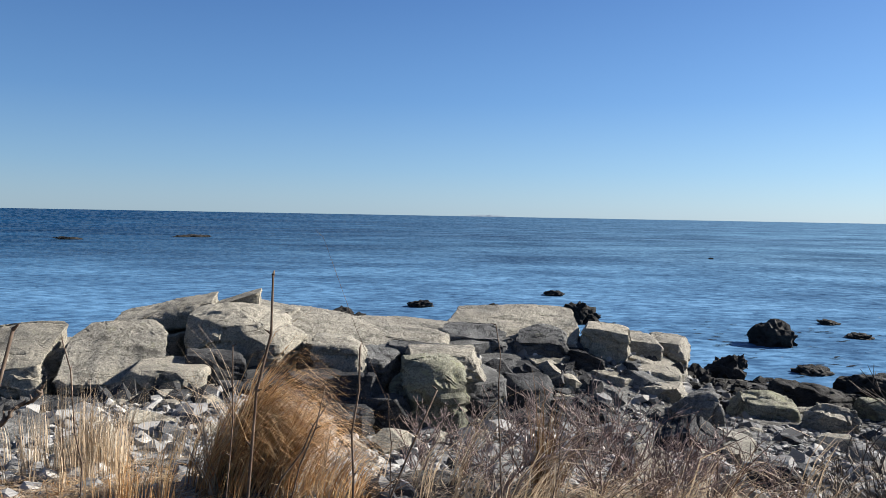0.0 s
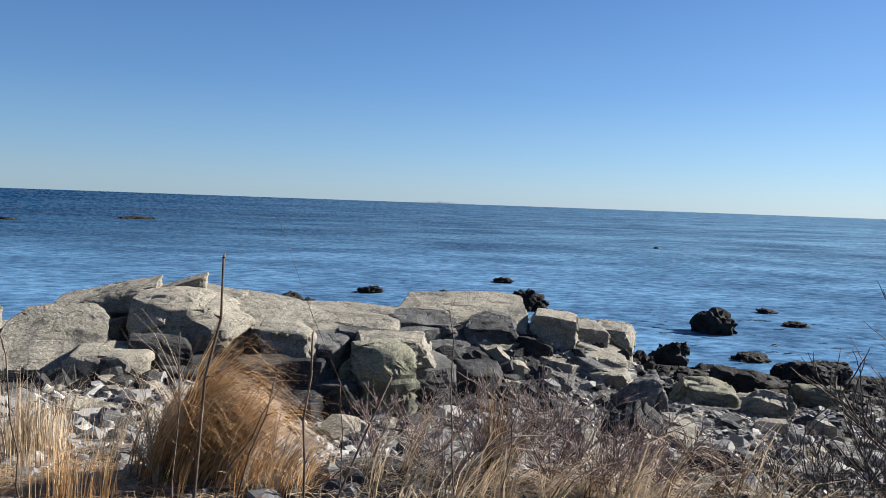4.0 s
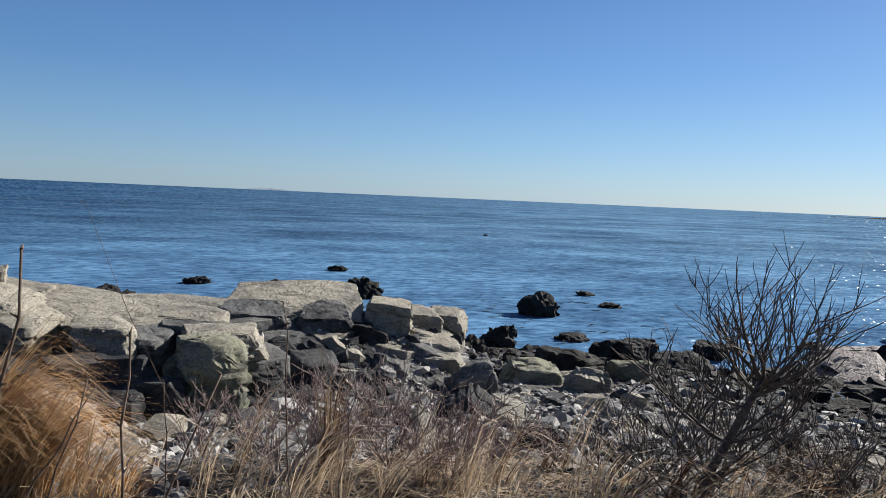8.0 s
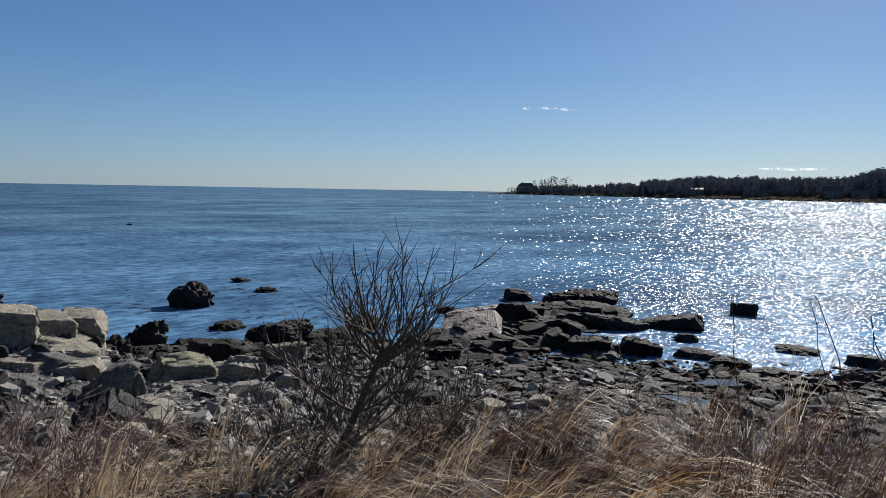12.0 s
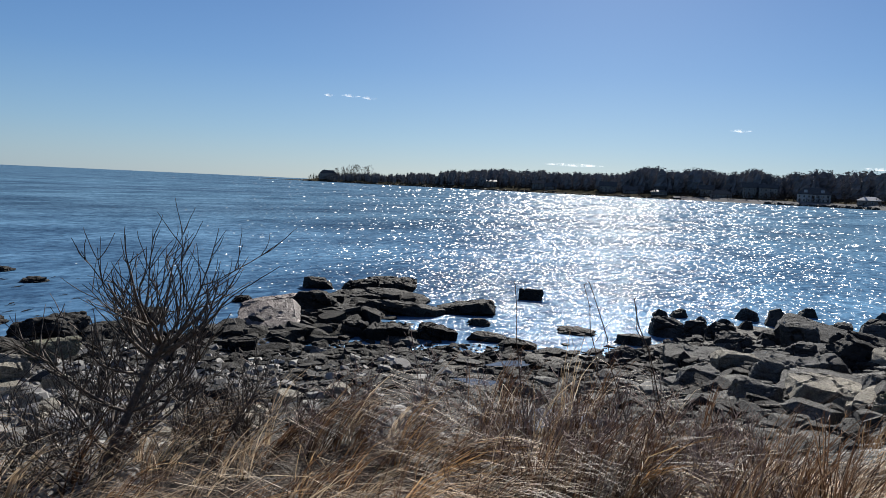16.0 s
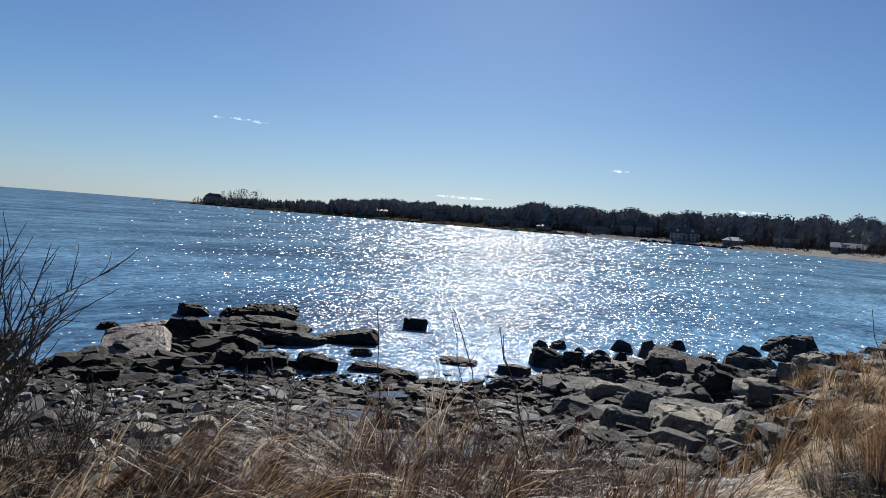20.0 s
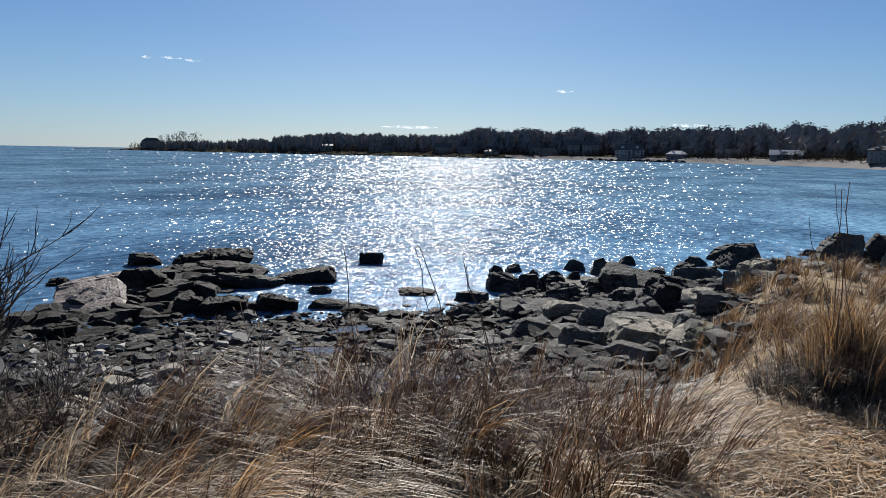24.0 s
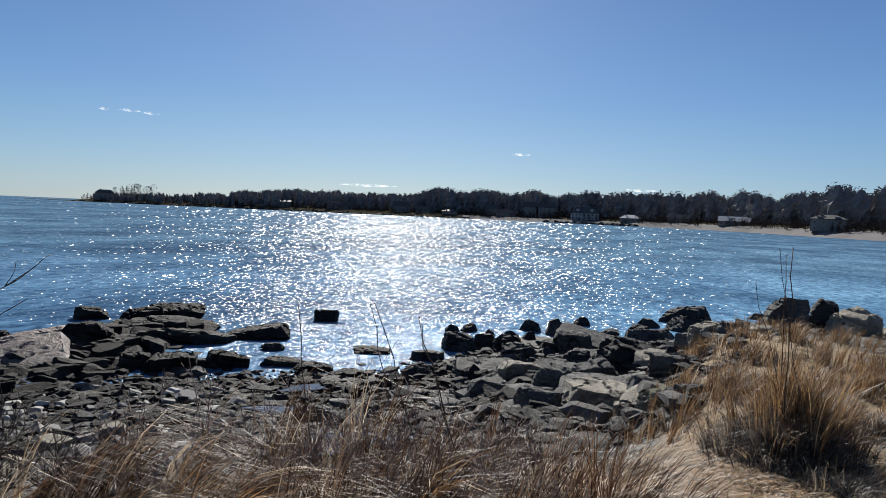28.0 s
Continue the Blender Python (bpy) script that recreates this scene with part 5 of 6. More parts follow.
clump("grass_tuft", "dark low grass in a hollow of the path", blob(7.2, -1.9, 0.5, 0.3),
      [("foliage", 600, 0.3, (0.0, -0.2), 1.5, 0.005, 1.2, DEAD), ("pale_foliage", 60, 0.45, (-0.2, 0.1), 1.8, 0.005, 1.4, STRAW)], 75)
clump("grass_tuft", "low golden grass on the headland", blob(8.0, -0.9, 0.9, 0.6),
      [("foliage", 420, 0.45, (0.0, -0.2), 0.8, 0.005, 0.9, AMBER), ("russet_foliage", 400, 0.4, (0, -0.2), 1.0, 0.005, 1.0, RUSSET)], 72)
# flattened straw over the path
def litter(label, place, sets, seed):
    """Broken straws lying flat in every direction, one part for each kind."""
    root = tagged(new("straw_litter"), label, "straw", "straw litter")
    for j, (pname, count, longest, mat) in enumerate(sets):
        rng = np.random.default_rng(seed * 10 + j)
        vs, fs = [], []
        for _ in range(count):
            x, y = place(rng)
            a, ln, half, b0 = rng.uniform(0, 6.283), longest * rng.uniform(0.2, 1.0), rng.uniform(0.0014, 0.0035), len(vs)
            bow, lift = rng.normal(0, 0.12) * ln, rng.uniform(0.0, 0.22) * ln
            for f in (-0.5, -0.17, 0.17, 0.5):
                off = bow * (1 - 4 * f * f)
                cx, cy = x + ln * f * math.cos(a) - off * math.sin(a), y + ln * f * math.sin(a) + off * math.cos(a)
                cz = on_ground(cx, cy) + 0.012 + 0.03 * rng.random() + lift * (f + 0.5)
                vs += [(cx - half * math.sin(a), cy + half * math.cos(a), cz), (cx + half * math.sin(a), cy - half * math.cos(a), cz)]
            fs += [(b0 + 2 * k, b0 + 2 * k + 1, b0 + 2 * k + 3, b0 + 2 * k + 2) for k in range(3)]
        tagged(part(pname, mesh_of(pname, vs, fs, mat), mat, root), kind="stuff")
    return root


# flattened straw over the path and the bank
litter("trampled pale straw lying thick over the path", blob(5.3, -0.8, 1.7, 1.3), [("pale_straw", 5200, 0.3, STRAW), ("golden_straw", 4200, 0.26, GOLD), ("dark_straw", 2200, 0.22, DEAD)], 73)
litter("trampled pale straw at the bank edge", blob(4.9, 0.3, 1.0, 0.8), [("pale_straw", 2000, 0.3, STRAW), ("golden_straw", 1600, 0.26, GOLD), ("dark_straw", 1200, 0.22, DEAD)], 75)
litter("pale straw litter lying over bank stones", blob(-2.2, 4.6, 1.5, 0.9), [("pale_straw", 2600, 0.3, STRAW), ("golden_straw", 1400, 0.26, GOLD)], 74)
litter("pale straw litter caught among bank stones", blob(1.2, 4.3, 1.7, 0.7), [("pale_straw", 2400, 0.34, STRAW), ("dark_straw", 900, 0.26, DEAD)], 76)
for k, (x, y) in enumerate([(5.5, -0.1), (5.2, -1.3), (5.9, 0.15)]):
    clump("grass_tuft", "low dark brown grass tuft at the path edge", blob(x, y, 0.24, 0.2),
          [("foliage", 260, 0.3, (0.0, -0.3), 1.5, 0.005, 1.2, DEAD), ("pale_foliage", 90, 0.36, (0.0, -0.3), 1.5, 0.004, 1.2, STRAW)], 90 + k)
tuft_rng = random.Random(12)
for k in range(12):
    x, y = 5.1 + tuft_rng.gauss(0, 0.7), -0.7 + tuft_rng.gauss(0, 0.55)
    clump("grass_tuft", "low worn tuft of brown grass on the path", blob(x, y, 0.13, 0.12),
          [("foliage", 90, 0.16, (-0.1, -0.2), 1.4, 0.0045, 1.4, AMBER if k % 2 else RUSSET), ("dead_foliage", 120, 0.12, (0.0, -0.1), 1.5, 0.0045, 1.5, DEAD)], 170 + k)
for k, (az, r) in enumerate([(93, 7.4), (96, 8.6), (100, 8.2), (97, 10.5), (102, 11), (105, 9), (94, 12), (92.5, 9.6), (96.5, 13.5), (100, 13), (94.5, 15), (99, 15.5), (103, 14)]):
    x, y = spot(az, r)
    clump("grass_tuft", "golden dry grass on the low headland", blob(x, y, 0.9, 0.7),
          [("foliage", 300, 0.48, (0.0, -0.3), 1.0, 0.006, 1.1, AMBER), ("dead_foliage", 220, 0.3, (0, -0.3), 1.4, 0.006, 1.2, DEAD), ("pale_foliage", 40, 0.4, (0.0, -0.3), 1.3, 0.006, 1.1, STRAW)], 110 + k)
# a small orange tuft and loose arcs of pale straw along the shingle edge
for k, (az, r, n, tall) in enumerate([(7.5, 4.6, 120, 0.75), (-14.5, 5.0, 60, 0.6)]):
    x, y = spot(az, r)
    clump("grass_tuft", "small orange-brown tuft of dry grass", blob(x, y, 0.1, 0.1),
          [("foliage", n, tall, right_of(az, 0.15), 0.7, 0.0045, 0.5, AMBER)], 130 + k)
x, y = spot(-9.0, 4.45)
clump("grass_clump", "golden dry grass spilling over the bank", blob(x, y, 0.2, 0.2),
      [("foliage", 160, 0.6, right_of(-9, 0.6), 1.2, 0.005, 0.45, GOLD), ("pale_foliage", 60, 0.75, right_of(-9, 0.7), 1.2, 0.0045, 0.5, STRAW)], 140)
for k, az in enumerate(range(2, 32, 5)):
    x, y = spot(az, 4.15 + 0.2 * math.sin(k * 2.9))
    clump("grass_clump", "thin pale straw arching over the shingle", blob(x, y, 0.4, 0.25),
          [("foliage", 34, 0.75, right_of(az, 0.5), 1.2, 0.0045, 0.9, STRAW)], 150 + k)


# ---- shrubs and stalks ----
def tube(vs, fs, pts, r0, r1, sides=5):
    """Appends a tapering tube along pts."""
    base, n = len(vs), len(pts)
    for i, p in enumerate(pts):
        t = (pts[min(i + 1, n - 1)] - pts[max(i - 1, 0)]).normalized()
        u = t.orthogonal().normalized()
        w = t.cross(u)
        r = r0 + (r1 - r0) * i / (n - 1)
        for k in range(sides):
            a = 6.2832 * k / sides
            vs.append(p + (u * math.cos(a) + w * math.sin(a)) * r)
    for i in range(n - 1):
        for k in range(sides):
            a, b = base + i * sides + k, base + i * sides + (k + 1) % sides
            fs.append((a, b, b + sides, a + sides))
    vs.append(pts[-1])
    fs += [(base + (n - 1) * sides + k, base + (n - 1) * sides + (k + 1) % sides, len(vs) - 1) for k in range(sides)]


def branch(vs, fs, rng, p, way, length, r, depth, lift):
    pts, q, w = [p.copy()], p.copy(), way.normalized()
    n = 6
    for _ in range(n):
        w = (w + Vector((rng.gauss(0, 0.09), rng.gauss(0, 0.09), rng.gauss(lift, 0.06)))).normalized()
        q = q + w * length / n
        pts.append(q.copy())
    r = max(r, 0.0034)
    tube(vs, fs, pts, r, max(r * 0.42, 0.0016), 5 if r > 0.006 else 3)
    if depth == 0:
        return
    for _ in range(rng.randint(3, 5)):
        i = rng.randint(1, n - 1)
        t = (pts[i + 1] - pts[i]).normalized()
        out = Vector((rng.gauss(0, 1), rng.gauss(0, 1), rng.gauss(0.25, 0.6))).normalized()
        branch(vs, fs, rng, pts[i], t * 0.75 + out * 0.7, length * rng.uniform(0.35, 0.62), r * (1 - 0.55 * i / n) * 0.6, depth - 1, lift)


def shrub(name, label, x, y, height, limbs, lean, depth, r, mat, seed, flare=0.6, group="bare shrubs"):
    """A leafless shrub: each limb with its twigs is a part."""
    rng = random.Random(seed)
    root = tagged(new(name), label, "shrub", group)
    root.location = (x, y, on_ground(x, y) - 0.03)
    for _ in range(limbs):
        vs, fs = [], []
        a = rng.uniform(0, 6.28)
        way = Vector((math.cos(a) * flare + lean[0], math.sin(a) * flare + lean[1], 1.0))
        branch(vs, fs, rng, Vector((rng.gauss(0, 0.03), rng.gauss(0, 0.03), 0)), way, height * rng.uniform(0.65, 1.0), r * rng.uniform(0.6, 1.0), depth, 0.03)
        part("limb", mesh_of("limb", vs, fs, mat, True), mat, root)
    return root


def stalk(x, y, z0, top, r, seed, mat=None):
    """One bare upright stem from the bank to its tip."""
    rng = random.Random(seed)
    vs, fs = [], []
    a, b = Vector((x, y, z0)), Vector(top)
    pts = [a.lerp(b, i / 9) + Vector((rng.gauss(0, 0.009), rng.gauss(0, 0.009), 0)) for i in range(10)]
    tube(vs, fs, pts, r, r * 0.5, 6)
    for i in (2, 4, 5, 6, 7, 8, 9):
        out = Vector((rng.gauss(0, 1), rng.gauss(0, 1), 1.0)).normalized()
        tube(vs, fs, [pts[i], pts[i] + out * 0.012, pts[i] + out * 0.025], r * 0.7, r * 0.2, 5)
    ob = part("bare_stalk", mesh_of("bare_stalk", vs, fs, STALK, True), STALK)
    return tagged(ob, "thin bare grey-brown stem standing in dry grass", "stalk", "bare stalks")


stalk(-0.727, 2.260, 2.150, (-0.553, 2.301, 3.805), 0.0078, 0)
stalk(-0.354, 2.576, 2.150, (-0.310, 2.582, 3.522), 0.007, 1)
stalk(0.315, 3.587, 2.150, (0.245, 3.592, 3.468), 0.0045, 2)
stalk(-0.604, 2.276, 2.150, (-0.014, 2.300, 3.449), 0.0055, 3)
stalk(-0.878, 2.869, 2.150, (-0.846, 2.878, 3.470), 0.005, 4)
stalk(-0.758, 2.503, 2.150, (-0.427, 2.565, 3.378), 0.005, 5)
stalk(-1.511, 1.656, 2.150, (-1.126, 1.890, 3.685), 0.009, 6)
stalk(-1.092, 3.059, 2.150, (-0.490, 3.162, 3.196), 0.006, 7)
stalk(-1.175, 1.860, 3.428, (-1.065, 1.925, 3.518), 0.008, 8)
stalk(-1.567, 3.242, 2.150, (-1.668, 3.190, 3.428), 0.005, 9)
stalk(-0.247, 3.391, 2.150, (-0.262, 3.390, 3.157), 0.004, 10)
stalk(0.495, 3.566, 2.150, (0.580, 3.553, 3.134), 0.004, 11)
stalk(3.919, 1.579, 2.150, (3.854, 1.716, 3.508), 0.004, 12)
stalk(4.253, 0.963, 2.150, (4.109, 1.367, 3.528), 0.004, 13)
stalk(4.401, 0.760, 2.150, (4.279, 1.174, 3.447), 0.005, 14)
stalk(4.675, 1.299, 2.150, (4.562, 1.592, 3.459), 0.004, 15)
stalk(4.778, 0.944, 2.150, (4.671, 1.288, 3.333), 0.004, 16)
stalk(5.816, -1.023, 2.150, (5.816, -1.023, 3.907), 0.006, 17)
stalk(5.800, -1.185, 2.150, (5.850, -0.782, 3.658), 0.004, 18)
stalk(6.015, -1.045, 2.150, (6.020, -1.015, 3.850), 0.005, 19)
stalk(5.776, -1.250, 2.150, (5.826, -0.931, 3.884), 0.004, 20)
stalk(0.488, 1.696, 2.150, (-0.284, 1.575, 3.948), 0.0008, 21)
def bare_bush(x, y):
    """The big leafless shrub: a leaning trunk that forks low into limbs with long upright shoots."""
    rng = random.Random(8)
    root = tagged(new("bare_shrub"), "leafless dark shrub with many upright twigs on the bank", "shrub", "bare shrubs")
    z = on_ground(x, y) - 0.05
    root.location = (x, y, z)
    fork = Vector((0.25, -0.20, 0.86))
    stem = [Vector((0, 0, 0)), Vector((0.04, -0.03, 0.22)), Vector((0.12, -0.09, 0.45)), Vector((0.19, -0.15, 0.68)), fork]
    vs, fs = [], []
    tube(vs, fs, stem, 0.030, 0.019, 8)
    part("trunk", mesh_of("trunk", vs, fs, BARK, True), BARK, root)
    for k in range(21):
        vs, fs = [], []
        low = k >= 11
        a = 6.283 * k / (13 if low else 11) + rng.uniform(-0.25, 0.25)
        foot = stem[rng.randint(1, 3)] if low else stem[4].lerp(stem[3], rng.random() * 0.7)
        p, w, pts = foot.copy(), Vector((math.cos(a) + 0.2, math.sin(a) - 0.15, rng.uniform(0.1, 0.5) if low else rng.uniform(0.3, 1.2))).normalized(), [foot.copy()]
        ln = rng.uniform(0.45, 0.7) if low else rng.uniform(0.36, 0.56)
        for _ in range(6):
            w = (w + Vector((rng.gauss(0, 0.1), rng.gauss(0, 0.1), 0.1))).normalized()
            p = p + w * ln / 6
            pts.append(p.copy())
        tube(vs, fs, pts, 0.010 if low else 0.014, 0.005, 6)
        for _s in range(11 if low else 6):
            i = rng.randint(1, 6)
            out = Vector((math.cos(a) * 0.4 + rng.gauss(0, 0.45), math.sin(a) * 0.4 + rng.gauss(0, 0.45), rng.uniform(0.3, 1.1)))
            branch(vs, fs, rng, pts[i], out, rng.uniform(0.2, 0.4) if low else rng.uniform(0.26, 0.5), 0.005, 1 if _s % 3 else 0, 0.06)
        part("limb", mesh_of("limb", vs, fs, BARK, True), BARK, root)
    return root


bare_bush(2.68, 3.74)
for k, (az, r, h) in enumerate([(29, 5.0, 0.6), (31, 4.7, 0.75), (33, 5.2, 0.75), (35, 4.5, 0.8), (37, 5.0, 0.85), (40, 4.9, 0.85), (43, 4.8, 0.85), (45, 5.3, 0.75), (46, 4.9, 0.7), (49, 5.1, 0.6)]):
    x, y = spot(az, r)
    shrub("brush", "dense dark bare brush round the shrub", x, y, h * 0.8, 7, right_of(az, 0.1), 2, 0.008, BARK, 140 + k, 0.75, "bare brush")
for k, (az, r, h) in enumerate([(-2, 5.3, 0.6), (2, 5.2, 0.65), (6, 5.0, 0.75), (9, 4.8, 0.8), (12, 4.7, 0.85), (15, 4.6, 0.85), (20, 4.9, 0.6), (4, 4.5, 0.6), (11, 5.3, 0.7), (14, 5.1, 0.75), (17, 4.3, 0.6), (18, 5.2, 0.65), (25, 5.0, 0.5),
                                (50, 4.7, 0.5), (57, 4.5, 0.5), (63, 4.6, 0.6),
                                (54, 5.2, 0.65), (60, 5.1, 0.7), (66, 5.0, 0.75), (70, 4.9, 0.65), (73, 4.8, 0.7), (76, 5.1, 0.65), (80, 5.2, 0.6), (84, 5.0, 0.6), (68, 4.3, 0.6), (72, 4.2, 0.65), (78, 4.3, 0.6), (82, 4.4, 0.6), (86, 4.5, 0.5)]):
    x, y = spot(az, r)
    shrub("brush", "low tangle of bare dark-red twigs", x, y, h * 0.85, 7, right_of(az, 0.12), 2, 0.007, TWIG, 100 + k, 0.6, "bare brush")


# ---- the far side of the bay ----
SHORE_AZ = [44.5, 47, 52, 60, 70, 78, 85, 92, 97, 101, 112, 125]
SHORE_R = [1250, 1080, 900, 780, 690, 640, 600, 540, 470, 390, 300, 260]


def shore_r(az):
    return np.interp(az, SHORE_AZ, SHORE_R)


def far_place(az, back):
    r = float(shore_r(az)) + back
    return r * math.sin(radians(az)), r * math.cos(radians(az))


def far_ground(back):
    return float(np.interp(back, [-15, 0, 18, 60, 200, 500], [-1.0, 0.05, 3.0, 5.2, 8.6, 9.4]))


azs = np.arange(44.0, 126, 0.4)
backs = [-15, 0, 8, 18, 35, 60, 110, 200, 500]
fv, ff = [], []
for i, a in enumerate(azs):
    taper = float(smoothstep(45.0, 49.5, a))
    for bk in backs:
        jig = 6 * noise.noise((a * 0.8, bk * 0.1, 0.5))
        px_, py_ = far_place(a, (bk + jig) * (0.25 + 0.75 * taper))
        fv.append((px_, py_, (far_ground(bk) + 0.25 * noise.noise((a * 2, bk, 1))) * (0.03 + 0.97 * taper ** 3) if bk > 0 else far_ground(bk)))
nb_ = len(backs)
ff = [(i * nb_ + j, i * nb_ + j + 1, (i + 1) * nb_ + j + 1, (i + 1) * nb_ + j) for i in range(len(azs) - 1) for j in range(nb_ - 1)]
far = mesh_of("far_shore", fv, ff, SCRUB, True)
far.materials.append(SAND)
for p in far.polygons:
    a_ = math.degrees(math.atan2(p.center.x, p.center.y))
    if p.index % (nb_ - 1) <= (3 if a_ > 87 else 2 if a_ > 75 else -1):
        p.material_index = 1
tagged(part("far_shore", far, SCRUB), "low far shore with sand beach and scrub", "shore", kind="structure")


def far_rocks(az0, az1, count, seed):
    """Dark boulders at the foot of the far beach."""
    rng = np.random.default_rng(seed)
    vs, fs, base = [], [], 0
    for i in range(count):
        tv, tf = SHARDS[i % len(SHARDS)]
        x, y = far_place(rng.uniform(az0, az1), rng.uniform(-4, 9))
        vs.append(tv * rng.uniform(1.2, 4.5) + [x, y, 0.5])
        fs.append(tf + base)
        base += len(tv)
    ob = part("far_boulders", mesh_of("far_boulders", np.concatenate(vs).tolist(), np.concatenate(fs).tolist(), ROCKD), ROCKD)
    return tagged(ob, "dark boulders at the foot of the far beach", "stones", kind="stuff")


far_rocks(81.5, 88.5, 160, 61)
far_rocks(47, 76, 260, 62)


def tree_cards(vs, fs, rng, x, y, z, h, w, count, conical, core=True):
    """Leafy crown of small loose tufts round a trunk, added to one mesh."""
    base = len(vs)
    for sx, sy in ((-.2, 0), (.2, 0), (0, .25)):
        vs.append((x + sx, y + sy, z))
    vs.append((x, y, z + h * 0.8))
    fs += [(base, base + 1, base + 3), (base + 1, base + 2, base + 3), (base + 2, base, base + 3)]
    base, rings = len(vs), 5 if core else 0
    for i in range(rings):
        f = i / (rings - 1)
        ww = w * 0.8 * ((1.0 - f) if conical else math.sqrt(max(0.05, 1 - (2 * f - 0.85) ** 2 / 1.4)))
        for k in range(5):
            a = k * 1.257 + i * 0.6
            q = ww * rng.uniform(0.7, 1.1)
            vs.append((x + q * math.cos(a), y + q * math.sin(a), z + h * (0.08 + 0.84 * f)))
    fs += [(base + i * 5 + k, base + i * 5 + (k + 1) % 5, base + i * 5 + 5 + (k + 1) % 5, base + i * 5 + 5 + k) for i in range(rings - 1) for k in range(5)]
    for _ in range(count):
        f = rng.random() ** 0.8
        zz = z + h * (0.12 + 0.88 * f)
        ww = w * (1.05 - f) if conical else w * math.sqrt(max(0.02, 1 - (2 * f - 0.85) ** 2 / 1.4))
        a, q = rng.uniform(0, 6.28), rng.random() ** 0.5 * ww
        c = Vector((x + q * math.cos(a), y + q * math.sin(a), zz))
        s = rng.uniform(0.3, 0.75) * (0.7 + h * 0.03)
        b = len(vs)
        for _k in range(4):
            vs.append(tuple(c + (Vector((rng.gauss(0, 1), rng.gauss(0, 1), rng.gauss(0, 0.6))) if core else Vector((rng.gauss(0, 0.5), rng.gauss(0, 0.5), rng.gauss(0, 1.1)))) * s * 0.7))
        fs += [(b, b + 1, b + 2), (b, b + 2, b + 3), (b + 1, b + 3, b + 2)]


def wood(name, label, az0, az1, count, b0, b1, h0, h1, mat, seed, conical=0.5, dens=46):
    rng = random.Random(seed)
    vs, fs = [], []
    for _ in range(count):
        az, bk = rng.uniform(az0, az1), rng.uniform(b0, b1)
        x, y = far_place(az, bk)
        h = rng.uniform(h0, h1) * (0.95 + 0.22 * noise.noise((az * 0.7, 0.3, seed)))
        tree_cards(vs, fs, rng, x, y, far_ground(bk) - 0.5, h, h * rng.uniform(0.2, 0.34), dens, rng.random() < conical, mat != BARE)
    return tagged(part(name, mesh_of(name, vs, fs, mat), mat), label, "trees", kind="stuff")


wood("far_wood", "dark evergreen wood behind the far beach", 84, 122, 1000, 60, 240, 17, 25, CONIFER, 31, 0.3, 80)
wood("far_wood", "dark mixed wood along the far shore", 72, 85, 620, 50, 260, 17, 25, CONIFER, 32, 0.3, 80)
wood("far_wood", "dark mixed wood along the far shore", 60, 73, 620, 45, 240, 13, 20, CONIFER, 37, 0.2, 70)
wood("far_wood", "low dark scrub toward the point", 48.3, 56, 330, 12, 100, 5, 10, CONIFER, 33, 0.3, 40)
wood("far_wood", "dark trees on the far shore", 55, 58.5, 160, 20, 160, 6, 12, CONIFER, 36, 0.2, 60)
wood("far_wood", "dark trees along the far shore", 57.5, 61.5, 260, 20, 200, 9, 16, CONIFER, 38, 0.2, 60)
wood("far_thicket", "bare brown thicket above the far beach", 47.5, 122, 1500, 14, 55, 2.5, 7, BARE, 34, 0.0, 30)
wood("far_thicket", "tall bare trees on the far point", 49.6, 52.2, 20, 30, 60, 14, 24, BARE, 35, 0.0, 90)


def box(bm, x0, x1, y0, y1, z0, z1):
    v = [bm.verts.new((x, y, z)) for z in (z0, z1) for x, y in ((x0, y0), (x1, y0), (x1, y1), (x0, y1))]
    for f in ((3, 2, 1, 0), (4, 5, 6, 7), (0, 1, 5, 4), (1, 2, 6, 5), (2, 3, 7, 6), (3, 0, 4, 7)):
        bm.faces.new([v[i] for i in f])


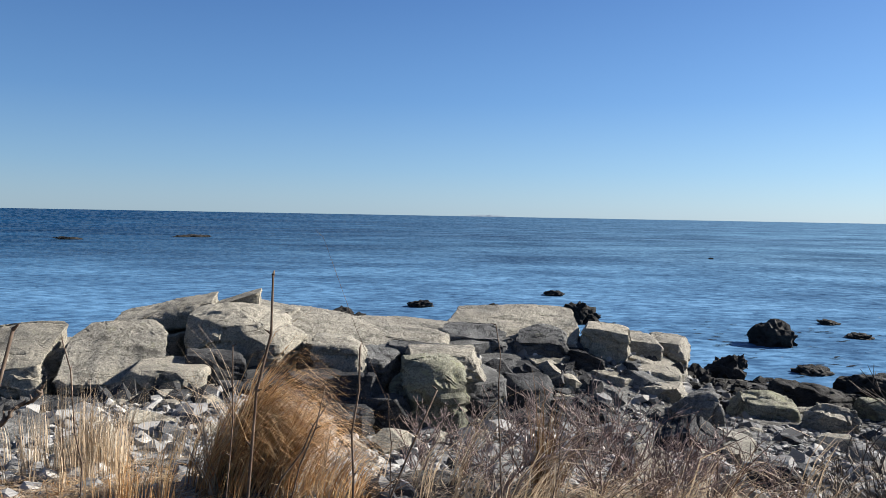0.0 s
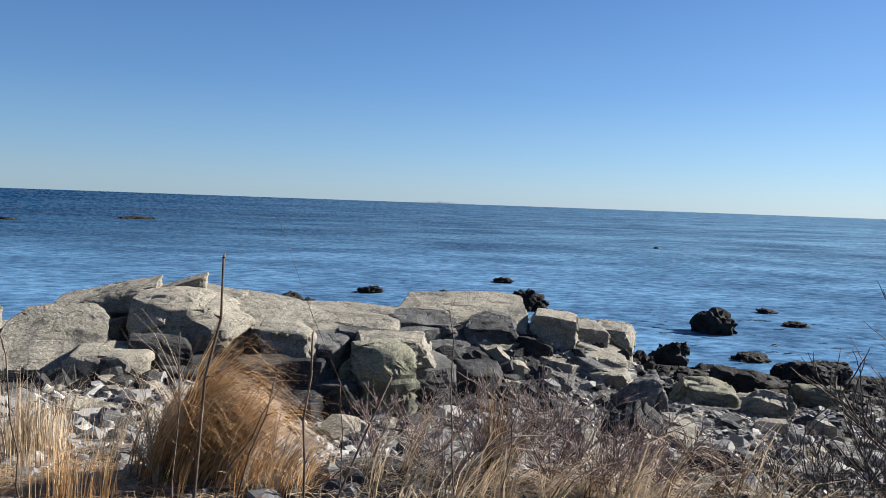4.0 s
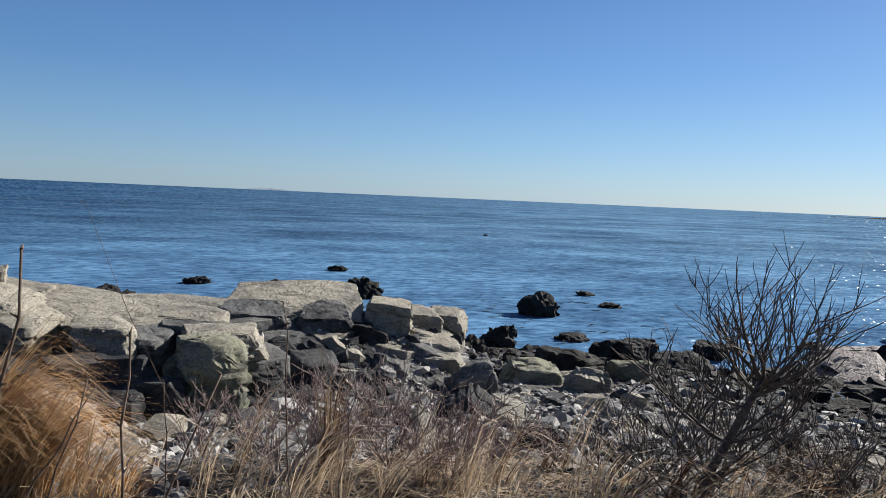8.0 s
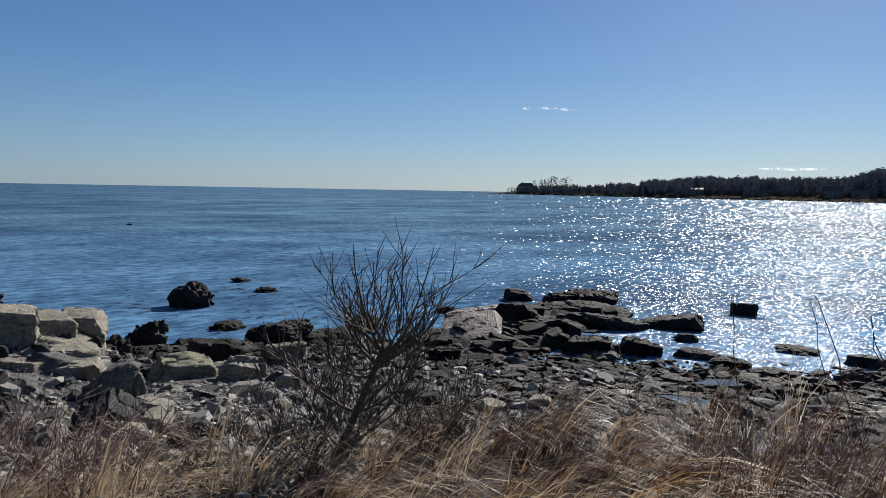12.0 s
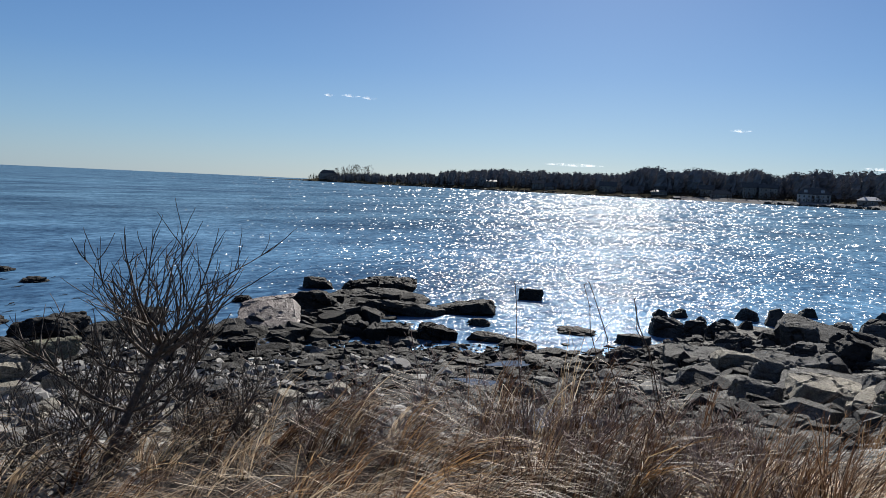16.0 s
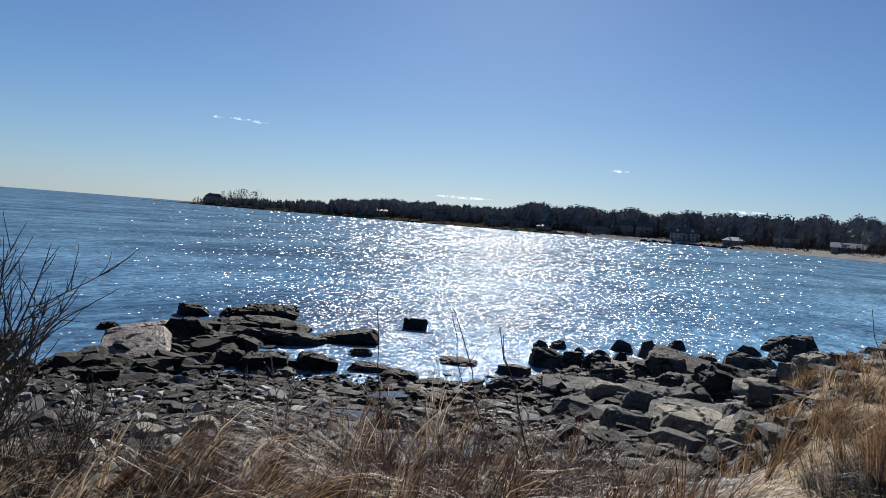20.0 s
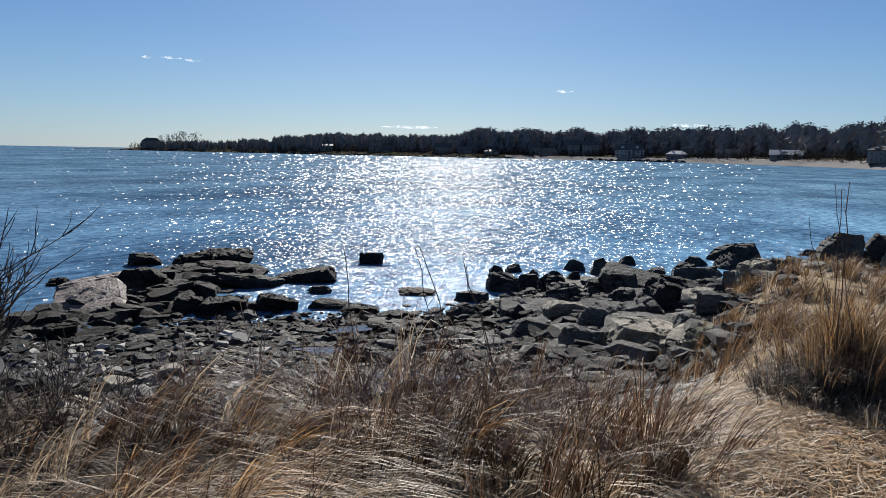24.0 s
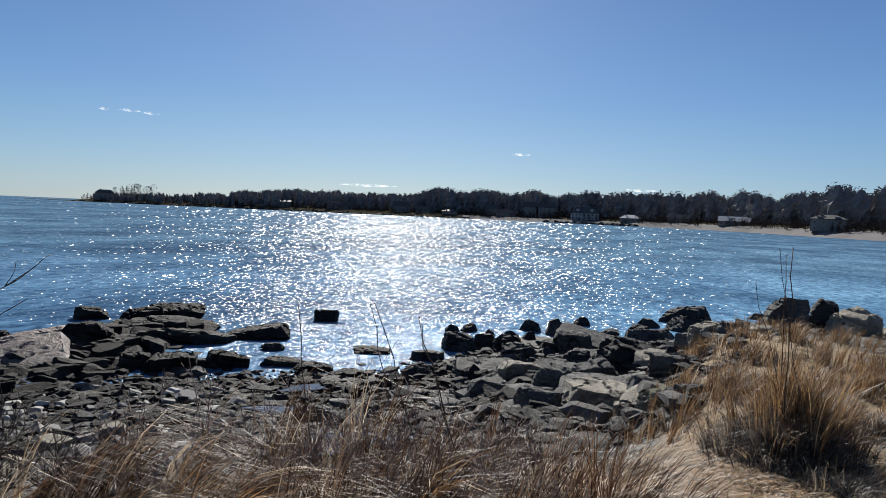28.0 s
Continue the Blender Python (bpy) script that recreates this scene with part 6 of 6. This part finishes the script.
def house(name, label, az, back, w, h, kind, wall_mat, roof_mat):
    """A far house: walls, gabled or hipped roof with eaves, chimney, rows of windows; its front faces the bay."""
    x, y = far_place(az, back)
    root = tagged(new(name), label, "house", "houses on the far shore")
    root.matrix_world = pose(x, y, far_ground(back) - 0.4, 0, 0, -az)
    d = min(w * 0.7, 11)
    storeys = max(1, round(h * 0.62 / 3.0))
    wall_h = storeys * 2.9 + 0.4
    roof_h = max(1.6, h - wall_h)
    bm = bmesh.new()
    box(bm, -w / 2, w / 2, 0, d, 0, wall_h)
    if kind == "gable":
        for sx in (-w / 2, w / 2):
            bm.faces.new([bm.verts.new(p) for p in ((sx, 0, wall_h), (sx, d, wall_h), (sx, d / 2, wall_h + roof_h - 0.2))])
    part("wall", bm, wall_mat, root)
    bm = bmesh.new()
    e, inset = 0.6, (0.0 if kind == "gable" else min(d, w) * 0.45)
    for lift in (0.0, 0.25):
        a = [bm.verts.new(p) for p in ((-w / 2 - e, -e, wall_h + lift - 0.1), (w / 2 + e, -e, wall_h + lift - 0.1), (w / 2 + e, d + e, wall_h + lift - 0.1), (-w / 2 - e, d + e, wall_h + lift - 0.1),
                                      (-w / 2 - e + inset, d / 2, wall_h + roof_h + lift), (w / 2 + e - inset, d / 2, wall_h + roof_h + lift))]
        for f in ((0, 1, 5, 4), (2, 3, 4, 5), (1, 2, 5), (3, 0, 4)):
            bm.faces.new([a[i] for i in f])
    roof = part("roof", bm, roof_mat, root)
    bm = bmesh.new()
    box(bm, -w * 0.22 - 0.5, -w * 0.22 + 0.5, d / 2 - 0.5, d / 2 + 0.5, wall_h, wall_h + roof_h + 1.3)
    part("chimney", bm, SHINGLE, roof)
    n = max(2, int(w / 3.2))
    for s in range(storeys):
        for i in range(n):
            cx = -w / 2 + w * (i + 0.5) / n
            bm = bmesh.new()
            box(bm, cx - 0.65, cx + 0.65, -0.08, 0.02, 0.9 + s * 2.9, 2.5 + s * 2.9)
            win = part("window", bm, PAINT, root)
            bm = bmesh.new()
            box(bm, cx - 0.52, cx + 0.52, -0.11, -0.085, 1.02 + s * 2.9, 2.38 + s * 2.9)
            part("pane", bm, PANE, win)
    if kind == "dormer":
        for cx in (-w * 0.25, w * 0.25):
            bm = bmesh.new()
            box(bm, cx - 1.2, cx + 1.2, d * 0.08, d * 0.4, wall_h, wall_h + roof_h * 0.7)
            part("dormer", bm, wall_mat, root)
    return root


def lumpy(name, w, d, h, seed, mat, n=24):
    """A low uneven mound."""
    vs, fs = [], []
    for i in range(n + 1):
        for j in range(7):
            u, v = i / n * 2 - 1, j / 6 * 2 - 1
            k = max(0.0, 1 - u * u) ** 0.6 * max(0.0, 1 - v * v)
            vs.append((u * w / 2, v * d / 2, h * k * (0.65 + 0.5 * noise.noise((u * 5, v, seed)))))
    fs = [(i * 7 + j, (i + 1) * 7 + j, (i + 1) * 7 + j + 1, i * 7 + j + 1) for i in range(n) for j in range(6)]
    return part(name, mesh_of(name, vs, fs, mat, True), mat)


# the island's blue-grey has the haze of distance painted in
ISLE = plain("isle_rock_with_haze", [(0.15, 0.19, 0.23), (0.20, 0.24, 0.28)], 0.02, 1.0, 0.0)
isle = tagged(lumpy("island", 300, 120, 15, 3, ISLE), "low island far out on the horizon, haze painted into its colour", "island", kind="structure")
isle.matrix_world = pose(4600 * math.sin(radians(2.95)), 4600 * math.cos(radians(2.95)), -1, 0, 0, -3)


def cloud_material():
    m, n, l, b = material("thin_cloud", 1.0, 0.0)
    b.inputs["Base Color"].default_value = (0.9, 0.9, 0.92, 1)
    f = noise_tex(n, l, coords(n), 0.018, 6, 0.7)
    t = n.new("ShaderNodeBsdfTransparent")
    tl = n.new("ShaderNodeBsdfTranslucent")
    mx, m2 = n.new("ShaderNodeMixShader"), n.new("ShaderNodeMixShader")
    l.new(b.outputs[0], m2.inputs[1])
    l.new(tl.outputs[0], m2.inputs[2])
    m2.inputs[0].default_value = 0.85
    l.new(ramp(n, l, f, (0.42, (0, 0, 0)), (0.62, (0.75, 0.75, 0.75))), mx.inputs[0])
    l.new(t.outputs[0], mx.inputs[1])
    l.new(m2.outputs[0], mx.inputs[2])
    l.new(mx.outputs[0], n["Material Output"].inputs[0])
    return m


CLOUD = cloud_material()
for k, (az, el, w) in enumerate([(48.9, 6.3, 60), (50.5, 6.35, 110), (51.9, 6.25, 90), (79.5, 4.75, 110), (67.8, 1.9, 330), (88.5, 2.3, 200)]):
    vs = [(u / 20 * w, 12 * math.sin(u * 0.3), v / 6 * 14 * (1 - (u / 10) ** 2 + 0.1)) for u in range(-10, 11) for v in range(-3, 4)]
    fs = [(i * 7 + j, i * 7 + 7 + j, i * 7 + 8 + j, i * 7 + 1 + j) for i in range(20) for j in range(6)]
    cl = tagged(part("backdrop_cloud", mesh_of("cloud", vs, fs, CLOUD, True), CLOUD), "small thin white cloud low in the sky", "cloud", "small clouds", "structure")
    c = Vector((math.sin(radians(az)) * math.cos(radians(el)), math.cos(radians(az)) * math.cos(radians(el)), math.sin(radians(el)))) * 4300
    cl.matrix_world = pose(c.x, c.y, c.z + 4, 0, 0, -az)

house("point_house", "dark square house on the far point", 48.99, 30, 22.3, 12.8, "hip", SHINGLE, ROOFING)
house("cottage", "cottage with a sunlit pale roof", 60.07, 25, 12.4, 6.8, "gable", SHINGLE, ROOFING)
house("cottage", "cottage with a sunlit pale roof among trees", 61.40, 25, 15.8, 7.3, "gable", SHINGLE, ROOFING)
house("cottage", "grey house among dark trees", 65.17, 25, 11.7, 8.7, "gable", SHINGLE, ROOFING)
house("cottage", "low grey house among dark trees", 66.13, 25, 11.5, 6.9, "gable", SHINGLE, ROOFING)
house("cottage", "grey gabled house above the beach", 70.44, 25, 15.3, 10.4, "gable", SHINGLE, ROOFING)
house("cottage", "pale house with a dark roof above the beach", 72.31, 25, 18.0, 6.6, "gable", SHINGLE, ROOFING)
house("cottage", "long low grey building above the beach", 74.17, 20, 13.7, 4.2, "hip", SHINGLE, ROOFING)
house("cottage", "grey house in front of the wood", 77.48, 40, 10.5, 10.0, "gable", SHINGLE, ROOFING)
house("cottage", "wide grey house in front of the wood", 78.52, 25, 17.3, 6.6, "hip", SHINGLE, ROOFING)
house("cottage", "tall brown gabled house by the wood", 80.40, 40, 11.3, 13.3, "gable", SHINGLE, ROOFING)
house("cottage", "tall grey gabled house by the wood", 81.63, 40, 14.2, 12.2, "gable", SHINGLE, ROOFING)
house("beach_house", "large white house with dormers above shore rocks", 84.55, 22, 23.0, 11.0, "dormer", PAINT, ROOFING)
house("beach_hut", "small house with bright pale roof", 87.92, 20, 15.5, 5.9, "hip", SHINGLE, PALE_ROOF)
house("cottage", "long low grey house under the trees", 91.39, 40, 16.2, 6.7, "gable", SHINGLE, ROOFING)
house("barn", "grey shingled barn above the beach", 95.25, 30, 19.3, 6.4, "gable", SHINGLE, PALE_ROOF)
house("beach_house", "grey house with dormers at the beach end", 101.28, 20, 15.7, 8.1, "dormer", SHINGLE, ROOFING)
